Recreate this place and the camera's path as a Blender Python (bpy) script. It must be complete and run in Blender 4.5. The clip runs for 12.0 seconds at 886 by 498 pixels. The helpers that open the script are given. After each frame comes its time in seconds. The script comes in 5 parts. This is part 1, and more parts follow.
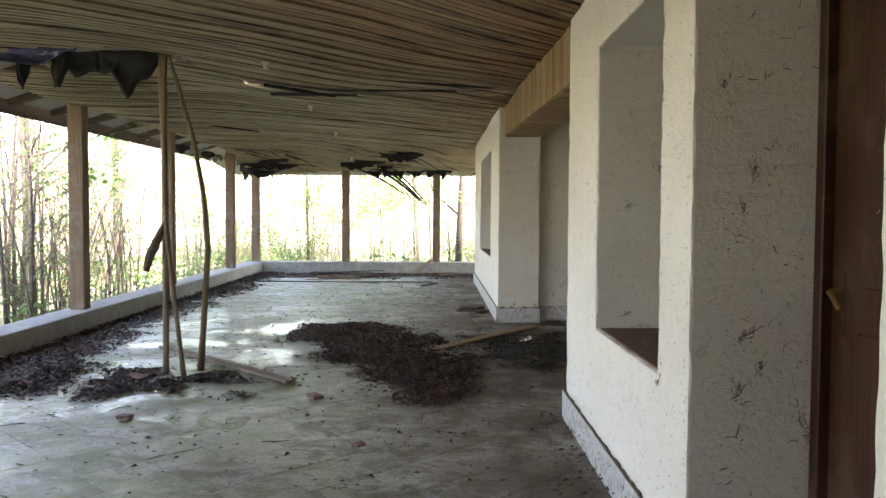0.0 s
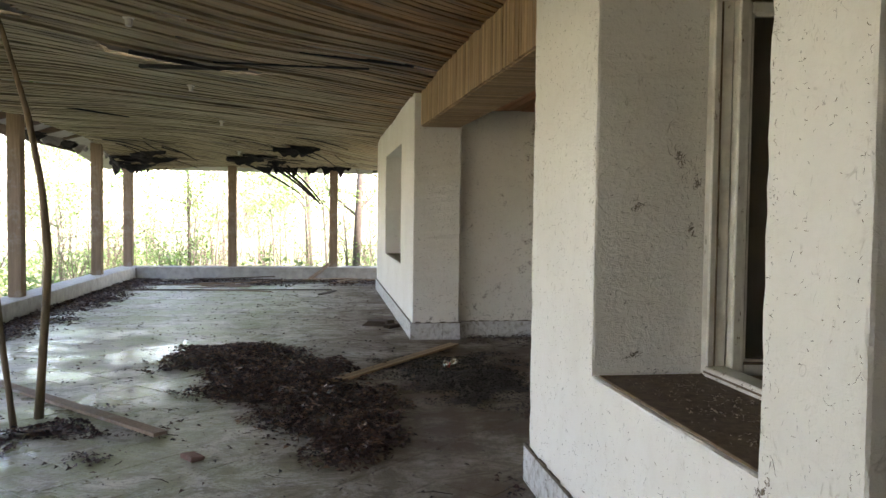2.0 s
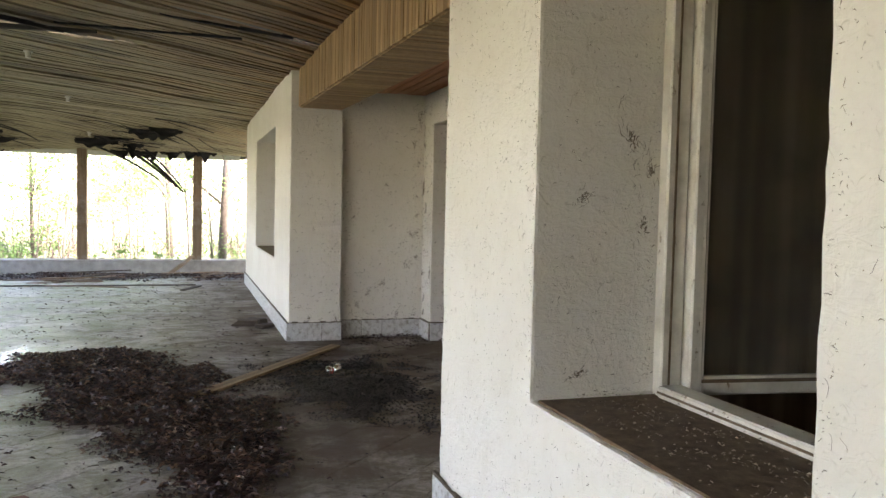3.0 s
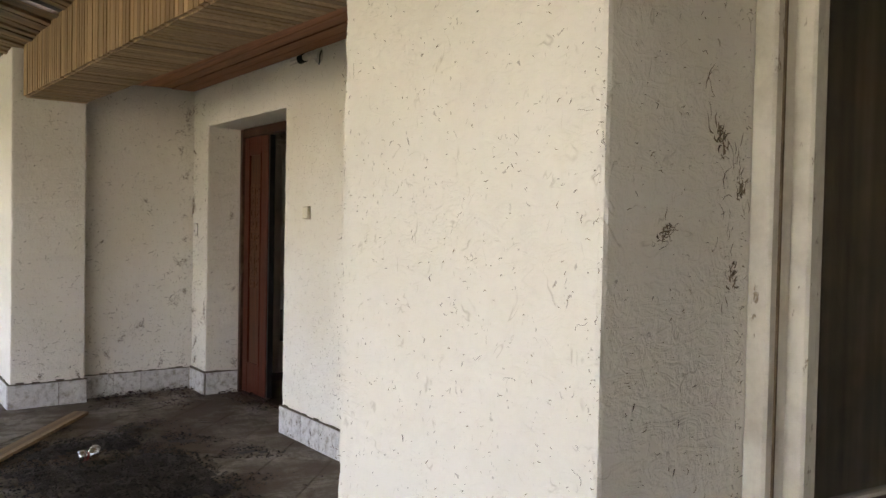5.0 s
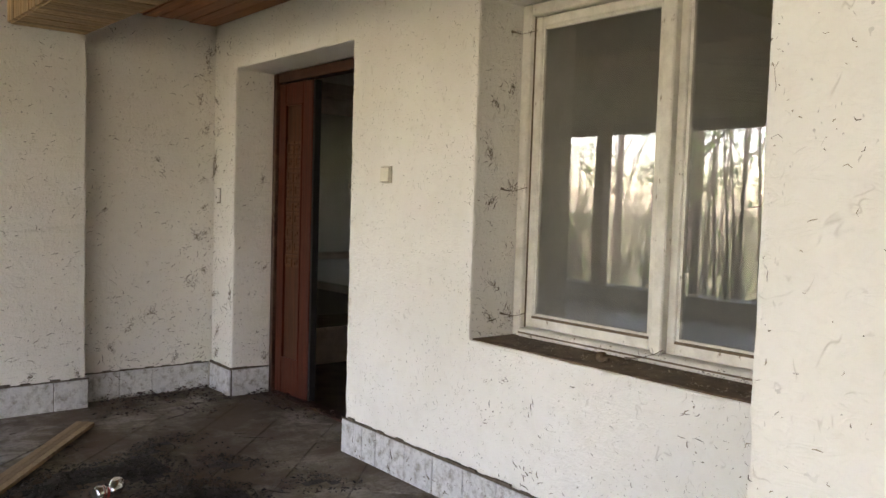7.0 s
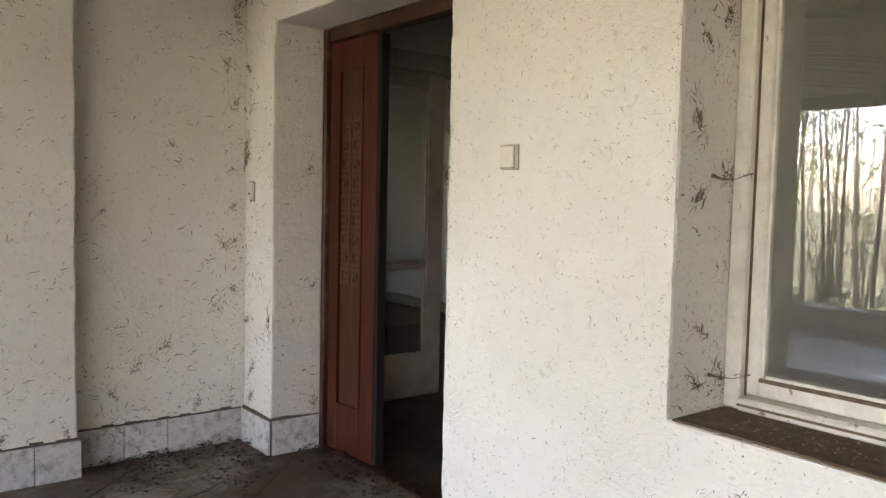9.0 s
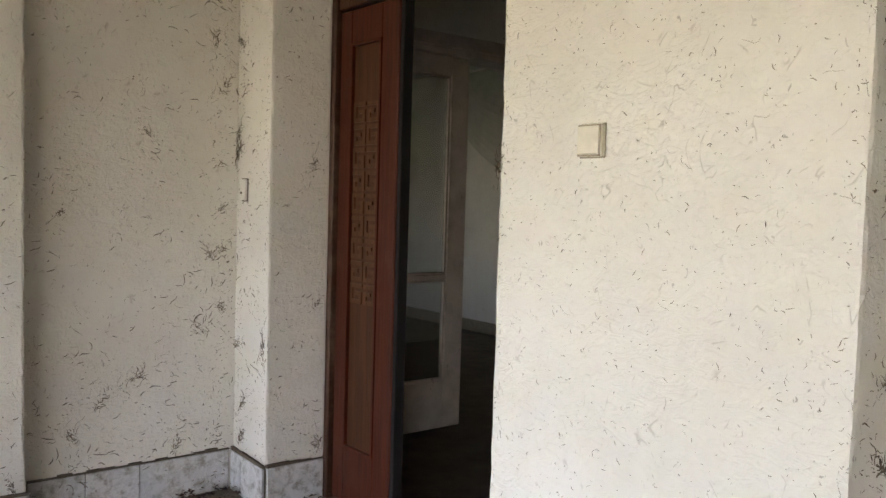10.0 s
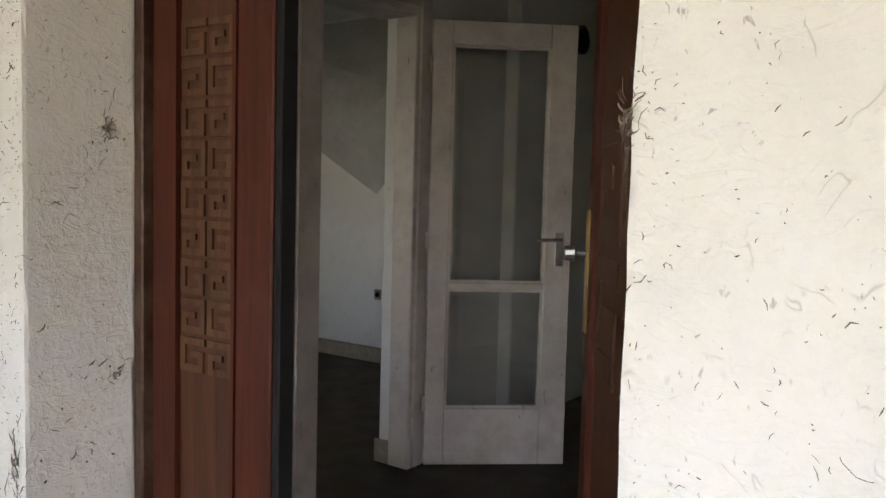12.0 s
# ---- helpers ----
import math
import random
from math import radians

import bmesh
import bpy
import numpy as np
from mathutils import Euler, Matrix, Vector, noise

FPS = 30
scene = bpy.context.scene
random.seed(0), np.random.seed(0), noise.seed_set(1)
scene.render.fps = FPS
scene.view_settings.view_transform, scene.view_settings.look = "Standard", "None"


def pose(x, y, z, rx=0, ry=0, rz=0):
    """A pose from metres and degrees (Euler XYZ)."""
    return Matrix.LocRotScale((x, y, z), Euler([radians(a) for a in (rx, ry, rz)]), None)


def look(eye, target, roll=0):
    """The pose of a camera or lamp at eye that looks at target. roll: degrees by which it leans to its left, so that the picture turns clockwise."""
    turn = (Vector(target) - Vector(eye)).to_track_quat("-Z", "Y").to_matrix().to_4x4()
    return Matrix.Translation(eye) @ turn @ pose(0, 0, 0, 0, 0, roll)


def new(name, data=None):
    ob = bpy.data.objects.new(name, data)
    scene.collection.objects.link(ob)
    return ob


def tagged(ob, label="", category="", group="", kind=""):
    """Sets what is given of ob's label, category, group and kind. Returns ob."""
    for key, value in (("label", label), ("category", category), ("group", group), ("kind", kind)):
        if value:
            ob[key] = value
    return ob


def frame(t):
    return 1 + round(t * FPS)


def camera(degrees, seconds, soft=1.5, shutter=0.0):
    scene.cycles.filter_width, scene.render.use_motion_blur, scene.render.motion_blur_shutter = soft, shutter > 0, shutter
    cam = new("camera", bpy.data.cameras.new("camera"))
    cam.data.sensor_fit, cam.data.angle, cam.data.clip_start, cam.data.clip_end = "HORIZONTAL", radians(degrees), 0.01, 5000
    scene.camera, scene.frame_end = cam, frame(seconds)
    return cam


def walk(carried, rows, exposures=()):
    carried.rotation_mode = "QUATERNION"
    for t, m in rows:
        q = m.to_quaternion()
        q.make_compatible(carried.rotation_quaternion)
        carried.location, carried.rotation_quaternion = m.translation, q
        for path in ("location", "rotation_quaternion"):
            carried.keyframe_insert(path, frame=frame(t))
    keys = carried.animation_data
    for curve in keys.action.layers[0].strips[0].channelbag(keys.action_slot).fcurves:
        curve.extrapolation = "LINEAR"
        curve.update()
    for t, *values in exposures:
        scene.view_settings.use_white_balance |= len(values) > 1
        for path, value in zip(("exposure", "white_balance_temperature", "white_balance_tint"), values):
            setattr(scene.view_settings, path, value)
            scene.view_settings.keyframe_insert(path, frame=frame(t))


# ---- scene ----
cam = camera(57.4, 12.0)
PATH = [
    (0, (0.198, 0.272, 1.262), (0.217, 2.27, 1.172), 0.3),
    (0.5, (0.11, 0.53, 1.254), (0.203, 2.527, 1.176), 0.5),
    (1, (0.112, 0.863, 1.254), (0.214, 2.859, 1.178), 0.3),
    (1.5, (0.108, 1.156, 1.249), (0.246, 3.149, 1.154), 0.4),
    (2, (0.041, 1.515, 1.264), (0.332, 3.492, 1.178), 0.7),
    (2.5, (0.015, 1.814, 1.24), (0.481, 3.757, 1.144), 0.9),
    (3, (0.017, 2.115, 1.259), (0.624, 4.018, 1.156), 1.3),
    (3.5, (0.001, 2.435, 1.253), (0.853, 4.241, 1.136), 1.3),
    (3.7, (-0.013, 2.566, 1.27), (0.936, 4.323, 1.154), 1.1),
    (5.5, (-0.023, 3.705, 1.299), (1.191, 5.293, 1.253), 1.2),
    (6, (-0.025, 3.995, 1.268), (1.199, 5.575, 1.206), 1.1),
    (6.5, (0.031, 4.313, 1.275), (1.264, 5.886, 1.178), 1.2),
    (7, (0.045, 4.668, 1.261), (1.31, 6.212, 1.143), 1.8),
    (8.8, (0.454, 5.8, 1.269), (1.699, 7.359, 1.125), 1.2),
    (9, (0.531, 5.893, 1.256), (1.753, 7.47, 1.122), 1.3),
    (9.5, (0.69, 6.199, 1.238), (1.914, 7.776, 1.11), 1.4),
    (10, (0.828, 6.496, 1.229), (2.055, 8.07, 1.112), 1.7),
    (10.5, (0.908, 6.863, 1.232), (2.238, 8.351, 1.108), 1.8),
    (11, (1.023, 7.139, 1.236), (2.393, 8.589, 1.089), 2.0),
    (11.5, (1.184, 7.419, 1.246), (2.632, 8.794, 1.115), 0.7),
    (12, (1.362, 7.688, 1.238), (2.985, 8.85, 1.1), 1.5),
]
EXPOSURES = [(0.0, 3.90, 7850, 26), (2.0, 3.75, 7850, 27), (3.5, 4.22, 8000, 29), (5.5, 4.10, 8050, 33), (7.2, 4.25, 8000, 32), (9.0, 4.47, 7750, 32), (11.0, 4.58, 7550, 32), (12.0, 4.82, 7200, 33)]
walk(cam, [(t, look(eye, target, roll)) for t, eye, target, roll in PATH], EXPOSURES)
SKY = 0.15

# ---- world, sky and sun ----
world = bpy.data.worlds.new("overcast_world")
scene.world = world
world.use_nodes = True
_wn, _wl = world.node_tree.nodes, world.node_tree.links
_sky = _wn.new("ShaderNodeTexSky")
_sky.sky_type, _sky.sun_disc = "NISHITA", False
_sky.sun_elevation, _sky.sun_rotation = radians(50), radians(130)
_sky.air_density, _sky.dust_density, _sky.ozone_density = 1.0, 1.0, 1.0
_bg = _wn["Background"]
_bg.inputs["Strength"].default_value = SKY
_wl.new(_sky.outputs[0], _bg.inputs[0])
sun = new("sun", bpy.data.lights.new("sun", "SUN"))
sun.data.energy, sun.data.angle, sun.data.color = 2.6, radians(14), (1.0, 0.97, 0.92)
sun.matrix_world = look((4.9, -4.1, 7.65), (0, 0, 0))


# ---- materials ----
def nodes_of(name):
    m = bpy.data.materials.new(name)
    m.use_nodes = True
    return m, m.node_tree.nodes, m.node_tree.links, m.node_tree.nodes["Principled BSDF"]


def noise_node(n, l, coord, scale, detail=4.0, rough=0.55, stretch=None, distort=0.0):
    t = n.new("ShaderNodeTexNoise")
    t.inputs["Scale"].default_value, t.inputs["Detail"].default_value = scale, detail
    t.inputs["Roughness"].default_value, t.inputs["Distortion"].default_value = rough, distort
    if stretch:
        mp = n.new("ShaderNodeMapping")
        mp.inputs["Scale"].default_value = stretch
        l.new(coord, mp.inputs[0])
        coord = mp.outputs[0]
    l.new(coord, t.inputs["Vector"])
    return t.outputs["Fac"]


def ramp(n, l, fac, stops):
    r = n.new("ShaderNodeValToRGB")
    e = r.color_ramp.elements
    while len(e) < len(stops):
        e.new(0.5)
    for k, (p, c) in zip(e, stops):
        k.position = p
        k.color = (*c, 1) if len(c) == 3 else c
    l.new(fac, r.inputs[0])
    return r.outputs[0]


def grey(v):
    return (v, v, v)


def mix(n, l, fac, a, b, blend="MIX"):
    m = n.new("ShaderNodeMix")
    m.data_type, m.blend_type = "RGBA", blend
    for sock, v in ((m.inputs[0], fac), (m.inputs[6], a), (m.inputs[7], b)):
        if isinstance(v, (int, float)):
            sock.default_value = v
        elif isinstance(v, tuple):
            sock.default_value = (*v, 1) if len(v) == 3 else v
        else:
            l.new(v, sock)
    return m.outputs[2]


def math_node(n, l, op, a, b=0.0):
    m = n.new("ShaderNodeMath")
    m.operation = op
    for sock, v in zip(m.inputs, (a, b)):
        if isinstance(v, (int, float)):
            sock.default_value = v
        else:
            l.new(v, sock)
    return m.outputs[0]


def bump(n, l, bsdf, height, strength, distance):
    b = n.new("ShaderNodeBump")
    b.inputs["Strength"].default_value, b.inputs["Distance"].default_value = strength, distance
    l.new(height, b.inputs["Height"])
    l.new(b.outputs[0], bsdf.inputs["Normal"])


def plaster(name, base, dirt, speck=1.0, rough=0.9, relief=1.0):
    """Old rough-cast limewash: trowel relief, dust, fly specks and threads of cobweb."""
    m, n, l, b = nodes_of(name)
    co = n.new("ShaderNodeTexCoord").outputs["Object"]
    big = noise_node(n, l, co, 1.3, 5)
    col = mix(n, l, ramp(n, l, big, [(0.35, grey(0)), (0.75, grey(0.55))]), base, dirt)
    mid = noise_node(n, l, co, 11, 6, 0.65)
    col = mix(n, l, ramp(n, l, mid, [(0.5, grey(0)), (0.8, grey(0.35))]), col, dirt)
    # short dark flecks, lying at all angles
    sp = noise_node(n, l, co, 60, 2, 0.5, (1.0, 1.0, 0.6), 1.6)
    gate = noise_node(n, l, co, 4.5, 3)
    fleck = math_node(n, l, "MULTIPLY", ramp(n, l, sp, [(0.685, grey(0)), (0.73, grey(1))]), ramp(n, l, gate, [(0.40, grey(0)), (0.55, grey(1))]))
    col = mix(n, l, math_node(n, l, "MULTIPLY", fleck, 0.6 * speck), col, (0.13, 0.105, 0.08))
    # stuck fibres and hairline trowel marks, short, broken, coloured dark for relief shade
    th = noise_node(n, l, co, 8.0, 2, 0.5, (1, 1, 0.8), 1.6)
    fib = math_node(n, l, "MULTIPLY", ramp(n, l, th, [(0.486, grey(0)), (0.5, grey(1)), (0.514, grey(0))]), ramp(n, l, noise_node(n, l, co, 21, 1), [(0.56, grey(0)), (0.66, grey(1))]))
    col = mix(n, l, math_node(n, l, "MULTIPLY", fib, 0.42 * speck), col, (0.30, 0.25, 0.19))
    l.new(col, b.inputs["Base Color"])
    b.inputs["Roughness"].default_value = rough
    fine = noise_node(n, l, co, 60, 5, 0.6)
    lump = ramp(n, l, noise_node(n, l, co, 42, 5, 0.6, (1, 1, 0.75), 0.25), [(0.46, grey(0)), (0.64, grey(0.6)), (0.80, grey(1))])
    hgt = math_node(n, l, "ADD", math_node(n, l, "MULTIPLY", fine, 0.22), math_node(n, l, "ADD", lump, math_node(n, l, "MULTIPLY", fib, 0.9)))
    # shallow trowel ridges, most of them near level
    ridge = noise_node(n, l, co, 13, 3, 0.5, (1, 1, 2.2), 1.2)
    edge = ramp(n, l, ridge, [(0.40, grey(0)), (0.50, grey(1)), (0.56, grey(0.25)), (0.70, grey(0.8))])
    hgt = math_node(n, l, "ADD", hgt, math_node(n, l, "MULTIPLY", edge, 0.45))
    bump(n, l, b, hgt, 0.26 * relief, 0.008)
    return m


def wood(name, light, dark, grain_axis="x", scale=1.0, rough=0.75, wear=None, island=False, vary=0.5):
    m, n, l, b = nodes_of(name)
    co = n.new("ShaderNodeTexCoord").outputs["Object"]
    st = {"x": (1.2, 22, 22), "y": (22, 1.2, 22), "z": (22, 22, 1.2)}[grain_axis]
    g = noise_node(n, l, co, 2.2 * scale, 6, 0.65, st, 0.4)
    col = mix(n, l, ramp(n, l, g, [(0.3, grey(0)), (0.7, grey(1))]), dark, light)
    if island:
        rnd = n.new("ShaderNodeNewGeometry").outputs["Random Per Island"]
    else:
        rnd = n.new("ShaderNodeObjectInfo").outputs["Random"]
    col = mix(n, l, math_node(n, l, "MULTIPLY", rnd, vary), col, tuple(0.45 * c for c in dark))
    if wear:
        wv = noise_node(n, l, co, 3.5, 5, 0.7)
        col = mix(n, l, ramp(n, l, wv, [(0.52, grey(0)), (0.68, grey(0.8))]), col, wear)
    l.new(col, b.inputs["Base Color"])
    b.inputs["Roughness"].default_value = rough
    b.inputs["Specular IOR Level"].default_value = 0.25
    bump(n, l, b, g, 0.4, 0.004)
    return m


def paint(name, base, under, rough=0.5, chips=0.6, spec=0.5, dirt=(0.25, 0.21, 0.16)):
    m, n, l, b = nodes_of(name)
    co = n.new("ShaderNodeTexCoord").outputs["Object"]
    d = noise_node(n, l, co, 6, 6, 0.7)
    col = mix(n, l, ramp(n, l, d, [(0.42, grey(0)), (0.8, grey(0.6))]), base, dirt)
    c = noise_node(n, l, co, 26, 5, 0.7, (1, 1, 0.5))
    chip = ramp(n, l, c, [(0.66 - 0.04 * chips, grey(0)), (0.70 - 0.04 * chips, grey(1))])
    col = mix(n, l, chip, col, under)
    l.new(col, b.inputs["Base Color"])
    b.inputs["Roughness"].default_value = rough
    b.inputs["Specular IOR Level"].default_value = spec
    bump(n, l, b, math_node(n, l, "SUBTRACT", math_node(n, l, "MULTIPLY", d, 0.3), chip), 0.35, 0.003)
    return m


def plain(name, base, rough=0.6, metal=0.0, var=0.35, scale=30, bumpy=0.2):
    m, n, l, b = nodes_of(name)
    co = n.new("ShaderNodeTexCoord").outputs["Object"]
    t = noise_node(n, l, co, scale, 5, 0.6)
    col = mix(n, l, ramp(n, l, t, [(0.3, grey(0)), (0.75, grey(1))]), base, tuple(c * (1 - var) for c in base))
    l.new(col, b.inputs["Base Color"])
    b.inputs["Roughness"].default_value, b.inputs["Metallic"].default_value = rough, metal
    bump(n, l, b, t, bumpy, 0.004)
    return m


def floor_surface(name, light, mid, dark, wet=True, moss=0.75, piece=True):
    m, n, l, b = nodes_of(name)
    geo = n.new("ShaderNodeNewGeometry").outputs["Position"]
    a = noise_node(n, l, geo, 0.75, 6, 0.62)
    col = mix(n, l, ramp(n, l, a, [(0.36, grey(0)), (0.62, grey(1))]), mid, light)
    f = noise_node(n, l, geo, 5.5, 7, 0.7)
    col = mix(n, l, ramp(n, l, f, [(0.535, grey(0)), (0.60, grey(0.6)), (0.68, grey(0.9))]), col, dark)
    film = noise_node(n, l, geo, 2.9, 10, 0.8, (1, 1.4, 1), 0.9)
    col = mix(n, l, ramp(n, l, film, [(0.47, grey(0)), (0.53, grey(0.6)), (0.62, grey(0.9))]), col, (0.20, 0.18, 0.11))
    sep = n.new("ShaderNodeSeparateXYZ")
    l.new(geo, sep.inputs[0])
    damp = ramp(n, l, math_node(n, l, "MULTIPLY", math_node(n, l, "ADD", sep.outputs[0], -0.3), -0.4), [(0.0, grey(0)), (0.6, grey(1))])
    if moss:
        mo = noise_node(n, l, geo, 1.7, 6, 0.7)
        fac = math_node(n, l, "MULTIPLY", ramp(n, l, mo, [(0.42, grey(0)), (0.56, grey(moss))]), damp)
        col = mix(n, l, fac, col, (0.30, 0.33, 0.16))
    if piece:
        rnd = n.new("ShaderNodeObjectInfo").outputs["Random"]
        col = mix(n, l, math_node(n, l, "MULTIPLY", rnd, 0.22), col, dark)
    # trodden soil towards the house and in the recess
    so = noise_node(n, l, geo, 1.4, 6, 0.68)
    soil = math_node(n, l, "MULTIPLY", ramp(n, l, so, [(0.30, grey(0.25)), (0.55, grey(0.92))]), ramp(n, l, math_node(n, l, "MULTIPLY", math_node(n, l, "ADD", sep.outputs[0], 0.75), 0.5), [(0.2, grey(0)), (0.7, grey(1))]))
    col = mix(n, l, soil, col, (0.098, 0.062, 0.036))
    g = noise_node(n, l, geo, 45, 4, 0.7)
    col = mix(n, l, ramp(n, l, g, [(0.52, grey(0)), (0.68, grey(0.7))]), col, dark)
    l.new(col, b.inputs["Base Color"])
    if wet:
        w = noise_node(n, l, geo, 1.1, 5, 0.6)
        wetf = math_node(n, l, "MULTIPLY", ramp(n, l, w, [(0.44, grey(0)), (0.56, grey(1))]), damp)
        wetf = math_node(n, l, "MULTIPLY", wetf, ramp(n, l, math_node(n, l, "MULTIPLY", sep.outputs[1], 0.05), [(0.45, grey(1)), (0.60, grey(0.1))]))
        r = mix(n, l, wetf, mix(n, l, damp, grey(0.65), grey(0.48)), grey(0.22))
        r = mix(n, l, soil, r, grey(0.95))
        l.new(r, b.inputs["Roughness"])
        hgt = math_node(n, l, "MULTIPLY", math_node(n, l, "ADD", g, f), math_node(n, l, "SUBTRACT", 1.0, wetf))
    else:
        b.inputs["Roughness"].default_value = 0.7
        hgt = math_node(n, l, "ADD", g, f)
    bump(n, l, b, hgt, 0.35, 0.006)
    return m


def leaf_surface(name, c1, c2, rough=0.6, through_light=0.0):
    m, n, l, b = nodes_of(name)
    rnd = n.new("ShaderNodeNewGeometry").outputs["Random Per Island"]
    col = mix(n, l, rnd, c1, c2)
    l.new(col, b.inputs["Base Color"])
    b.inputs["Roughness"].default_value = rough
    if through_light:
        tr = n.new("ShaderNodeBsdfTranslucent")
        l.new(col, tr.inputs[0])
        ms = n.new("ShaderNodeMixShader")
        ms.inputs[0].default_value = through_light
        l.new(b.outputs[0], ms.inputs[1])
        l.new(tr.outputs[0], ms.inputs[2])
        l.new(ms.outputs[0], n["Material Output"].inputs[0])
    return m


def glass_surface(name, dust=0.25, gloss=0.10):
    m, n, l, b = nodes_of(name)
    co = n.new("ShaderNodeTexCoord").outputs["Object"]
    tr, gl = n.new("ShaderNodeBsdfTransparent"), n.new("ShaderNodeBsdfGlossy")
    tr.inputs[0].default_value = (0.95, 0.97, 0.96, 1)
    gl.inputs["Roughness"].default_value = 0.0
    lw = n.new("ShaderNodeLayerWeight")
    lw.inputs[0].default_value = 0.5
    rim = math_node(n, l, "MULTIPLY", math_node(n, l, "POWER", lw.outputs["Facing"], 5.0), 1.0 - gloss)
    shine = math_node(n, l, "ADD", rim, gloss)
    ms = n.new("ShaderNodeMixShader")
    l.new(shine, ms.inputs[0])
    l.new(tr.outputs[0], ms.inputs[1])
    l.new(gl.outputs[0], ms.inputs[2])
    df = n.new("ShaderNodeBsdfDiffuse")
    df.inputs[0].default_value = (0.42, 0.40, 0.35, 1)
    d = noise_node(n, l, co, 3.0, 6, 0.65)
    m2 = n.new("ShaderNodeMixShader")
    l.new(ramp(n, l, d, [(0.3, grey(0.04)), (0.8, grey(dust))]), m2.inputs[0])
    l.new(ms.outputs[0], m2.inputs[1])
    l.new(df.outputs[0], m2.inputs[2])
    l.new(m2.outputs[0], n["Material Output"].inputs[0])
    return m


def tile_surface(name, base, vein):
    m, n, l, b = nodes_of(name)
    co = n.new("ShaderNodeNewGeometry").outputs["Position"]
    v = noise_node(n, l, co, 9, 6, 0.7, None, 1.4)
    col = mix(n, l, ramp(n, l, v, [(0.46, grey(0)), (0.5, grey(0.55)), (0.56, grey(0.1))]), base, vein)
    d = noise_node(n, l, co, 20, 5, 0.7)
    col = mix(n, l, ramp(n, l, d, [(0.49, grey(0)), (0.66, grey(0.85))]), col, (0.19, 0.16, 0.12))
    rnd = n.new("ShaderNodeObjectInfo").outputs["Random"]
    col = mix(n, l, math_node(n, l, "MULTIPLY", rnd, 0.25), col, (0.45, 0.44, 0.42))
    l.new(col, b.inputs["Base Color"])
    b.inputs["Roughness"].default_value = 0.45
    bump(n, l, b, d, 0.2, 0.003)
    return m


def striped_lining(name, c1, c2):
    """Brown lining; soft upright stripes painted in for the streaks in window_1's pane."""
    m, n, l, b = nodes_of(name)
    co = n.new("ShaderNodeTexCoord").outputs["Object"]
    s = noise_node(n, l, co, 1.0, 3, 0.5, (7.0, 7.0, 0.08))
    col = mix(n, l, ramp(n, l, s, [(0.4, grey(0)), (0.62, grey(1))]), c1, c2)
    d = noise_node(n, l, co, 2.5, 6, 0.65)
    col = mix(n, l, ramp(n, l, d, [(0.45, grey(0)), (0.75, grey(0.7))]), col, tuple(0.5 * c for c in c1))
    l.new(col, b.inputs["Base Color"])
    b.inputs["Roughness"].default_value = 0.85
    return m


def lath_surface(name):
    """Ceiling boards on the slant: brown and sound by the house, greyed, stained and mouldy towards the open side."""
    m, n, l, b = nodes_of(name)
    geo = n.new("ShaderNodeNewGeometry")
    rot = n.new("ShaderNodeMapping")
    rot.inputs["Rotation"].default_value = (0, 0, radians(-43))
    l.new(geo.outputs["Position"], rot.inputs[0])
    co = rot.outputs[0]
    g = noise_node(n, l, co, 3.0, 6, 0.65, (0.8, 18, 18), 0.3)
    col = mix(n, l, ramp(n, l, g, [(0.3, grey(0)), (0.7, grey(1))]), (0.16, 0.080, 0.034), (0.58, 0.335, 0.155))
    col = mix(n, l, math_node(n, l, "MULTIPLY", geo.outputs["Random Per Island"], 0.6), col, (0.10, 0.065, 0.035))
    sep = n.new("ShaderNodeSeparateXYZ")
    l.new(geo.outputs["Position"], sep.inputs[0])
    w = noise_node(n, l, co, 0.9, 6, 0.7, (0.5, 1.6, 1))
    side = math_node(n, l, "ADD", math_node(n, l, "MULTIPLY", sep.outputs[0], -0.16), math_node(n, l, "MULTIPLY", sep.outputs[1], 0.035))
    weather = ramp(n, l, math_node(n, l, "ADD", math_node(n, l, "MULTIPLY", w, 0.9), side), [(0.55, grey(0)), (0.95, grey(0.85))])
    col = mix(n, l, weather, col, mix(n, l, g, (0.15, 0.13, 0.08), (0.42, 0.375, 0.25)))
    st = noise_node(n, l, co, 1.6, 7, 0.72, (0.35, 2.2, 1))
    col = mix(n, l, ramp(n, l, st, [(0.50, grey(0)), (0.63, grey(0.88))]), col, (0.05, 0.036, 0.021))
    l.new(col, b.inputs["Base Color"])
    b.inputs["Roughness"].default_value = 0.6
    bump(n, l, b, g, 0.4, 0.004)
    return m


M_WALL = plaster("limewashed_plaster", (0.81, 0.79, 0.735), (0.64, 0.605, 0.53), 0.8, 0.9, 1.3)
M_IN = plaster("inner_plaster", (0.80, 0.79, 0.75), (0.64, 0.61, 0.55), 0.5, 0.9, 0.4)
M_SILL = plain("dusty_concrete_sill", (0.20, 0.14, 0.088), 1.0, 0, 0.6, 22, 0.7)
M_CONC = plain("weathered_concrete_kerb", (0.46, 0.46, 0.44), 0.85, 0, 0.4, 9, 0.4)
M_TILE = tile_surface("marbled_skirting_tile", (0.66, 0.66, 0.65), (0.42, 0.42, 0.43))
M_FLOOR = floor_surface("weathered_terrace_tile", (0.68, 0.65, 0.59), (0.47, 0.435, 0.37), (0.085, 0.068, 0.05))
M_GROUT = plain("dark_grout", (0.10, 0.09, 0.075), 0.95)
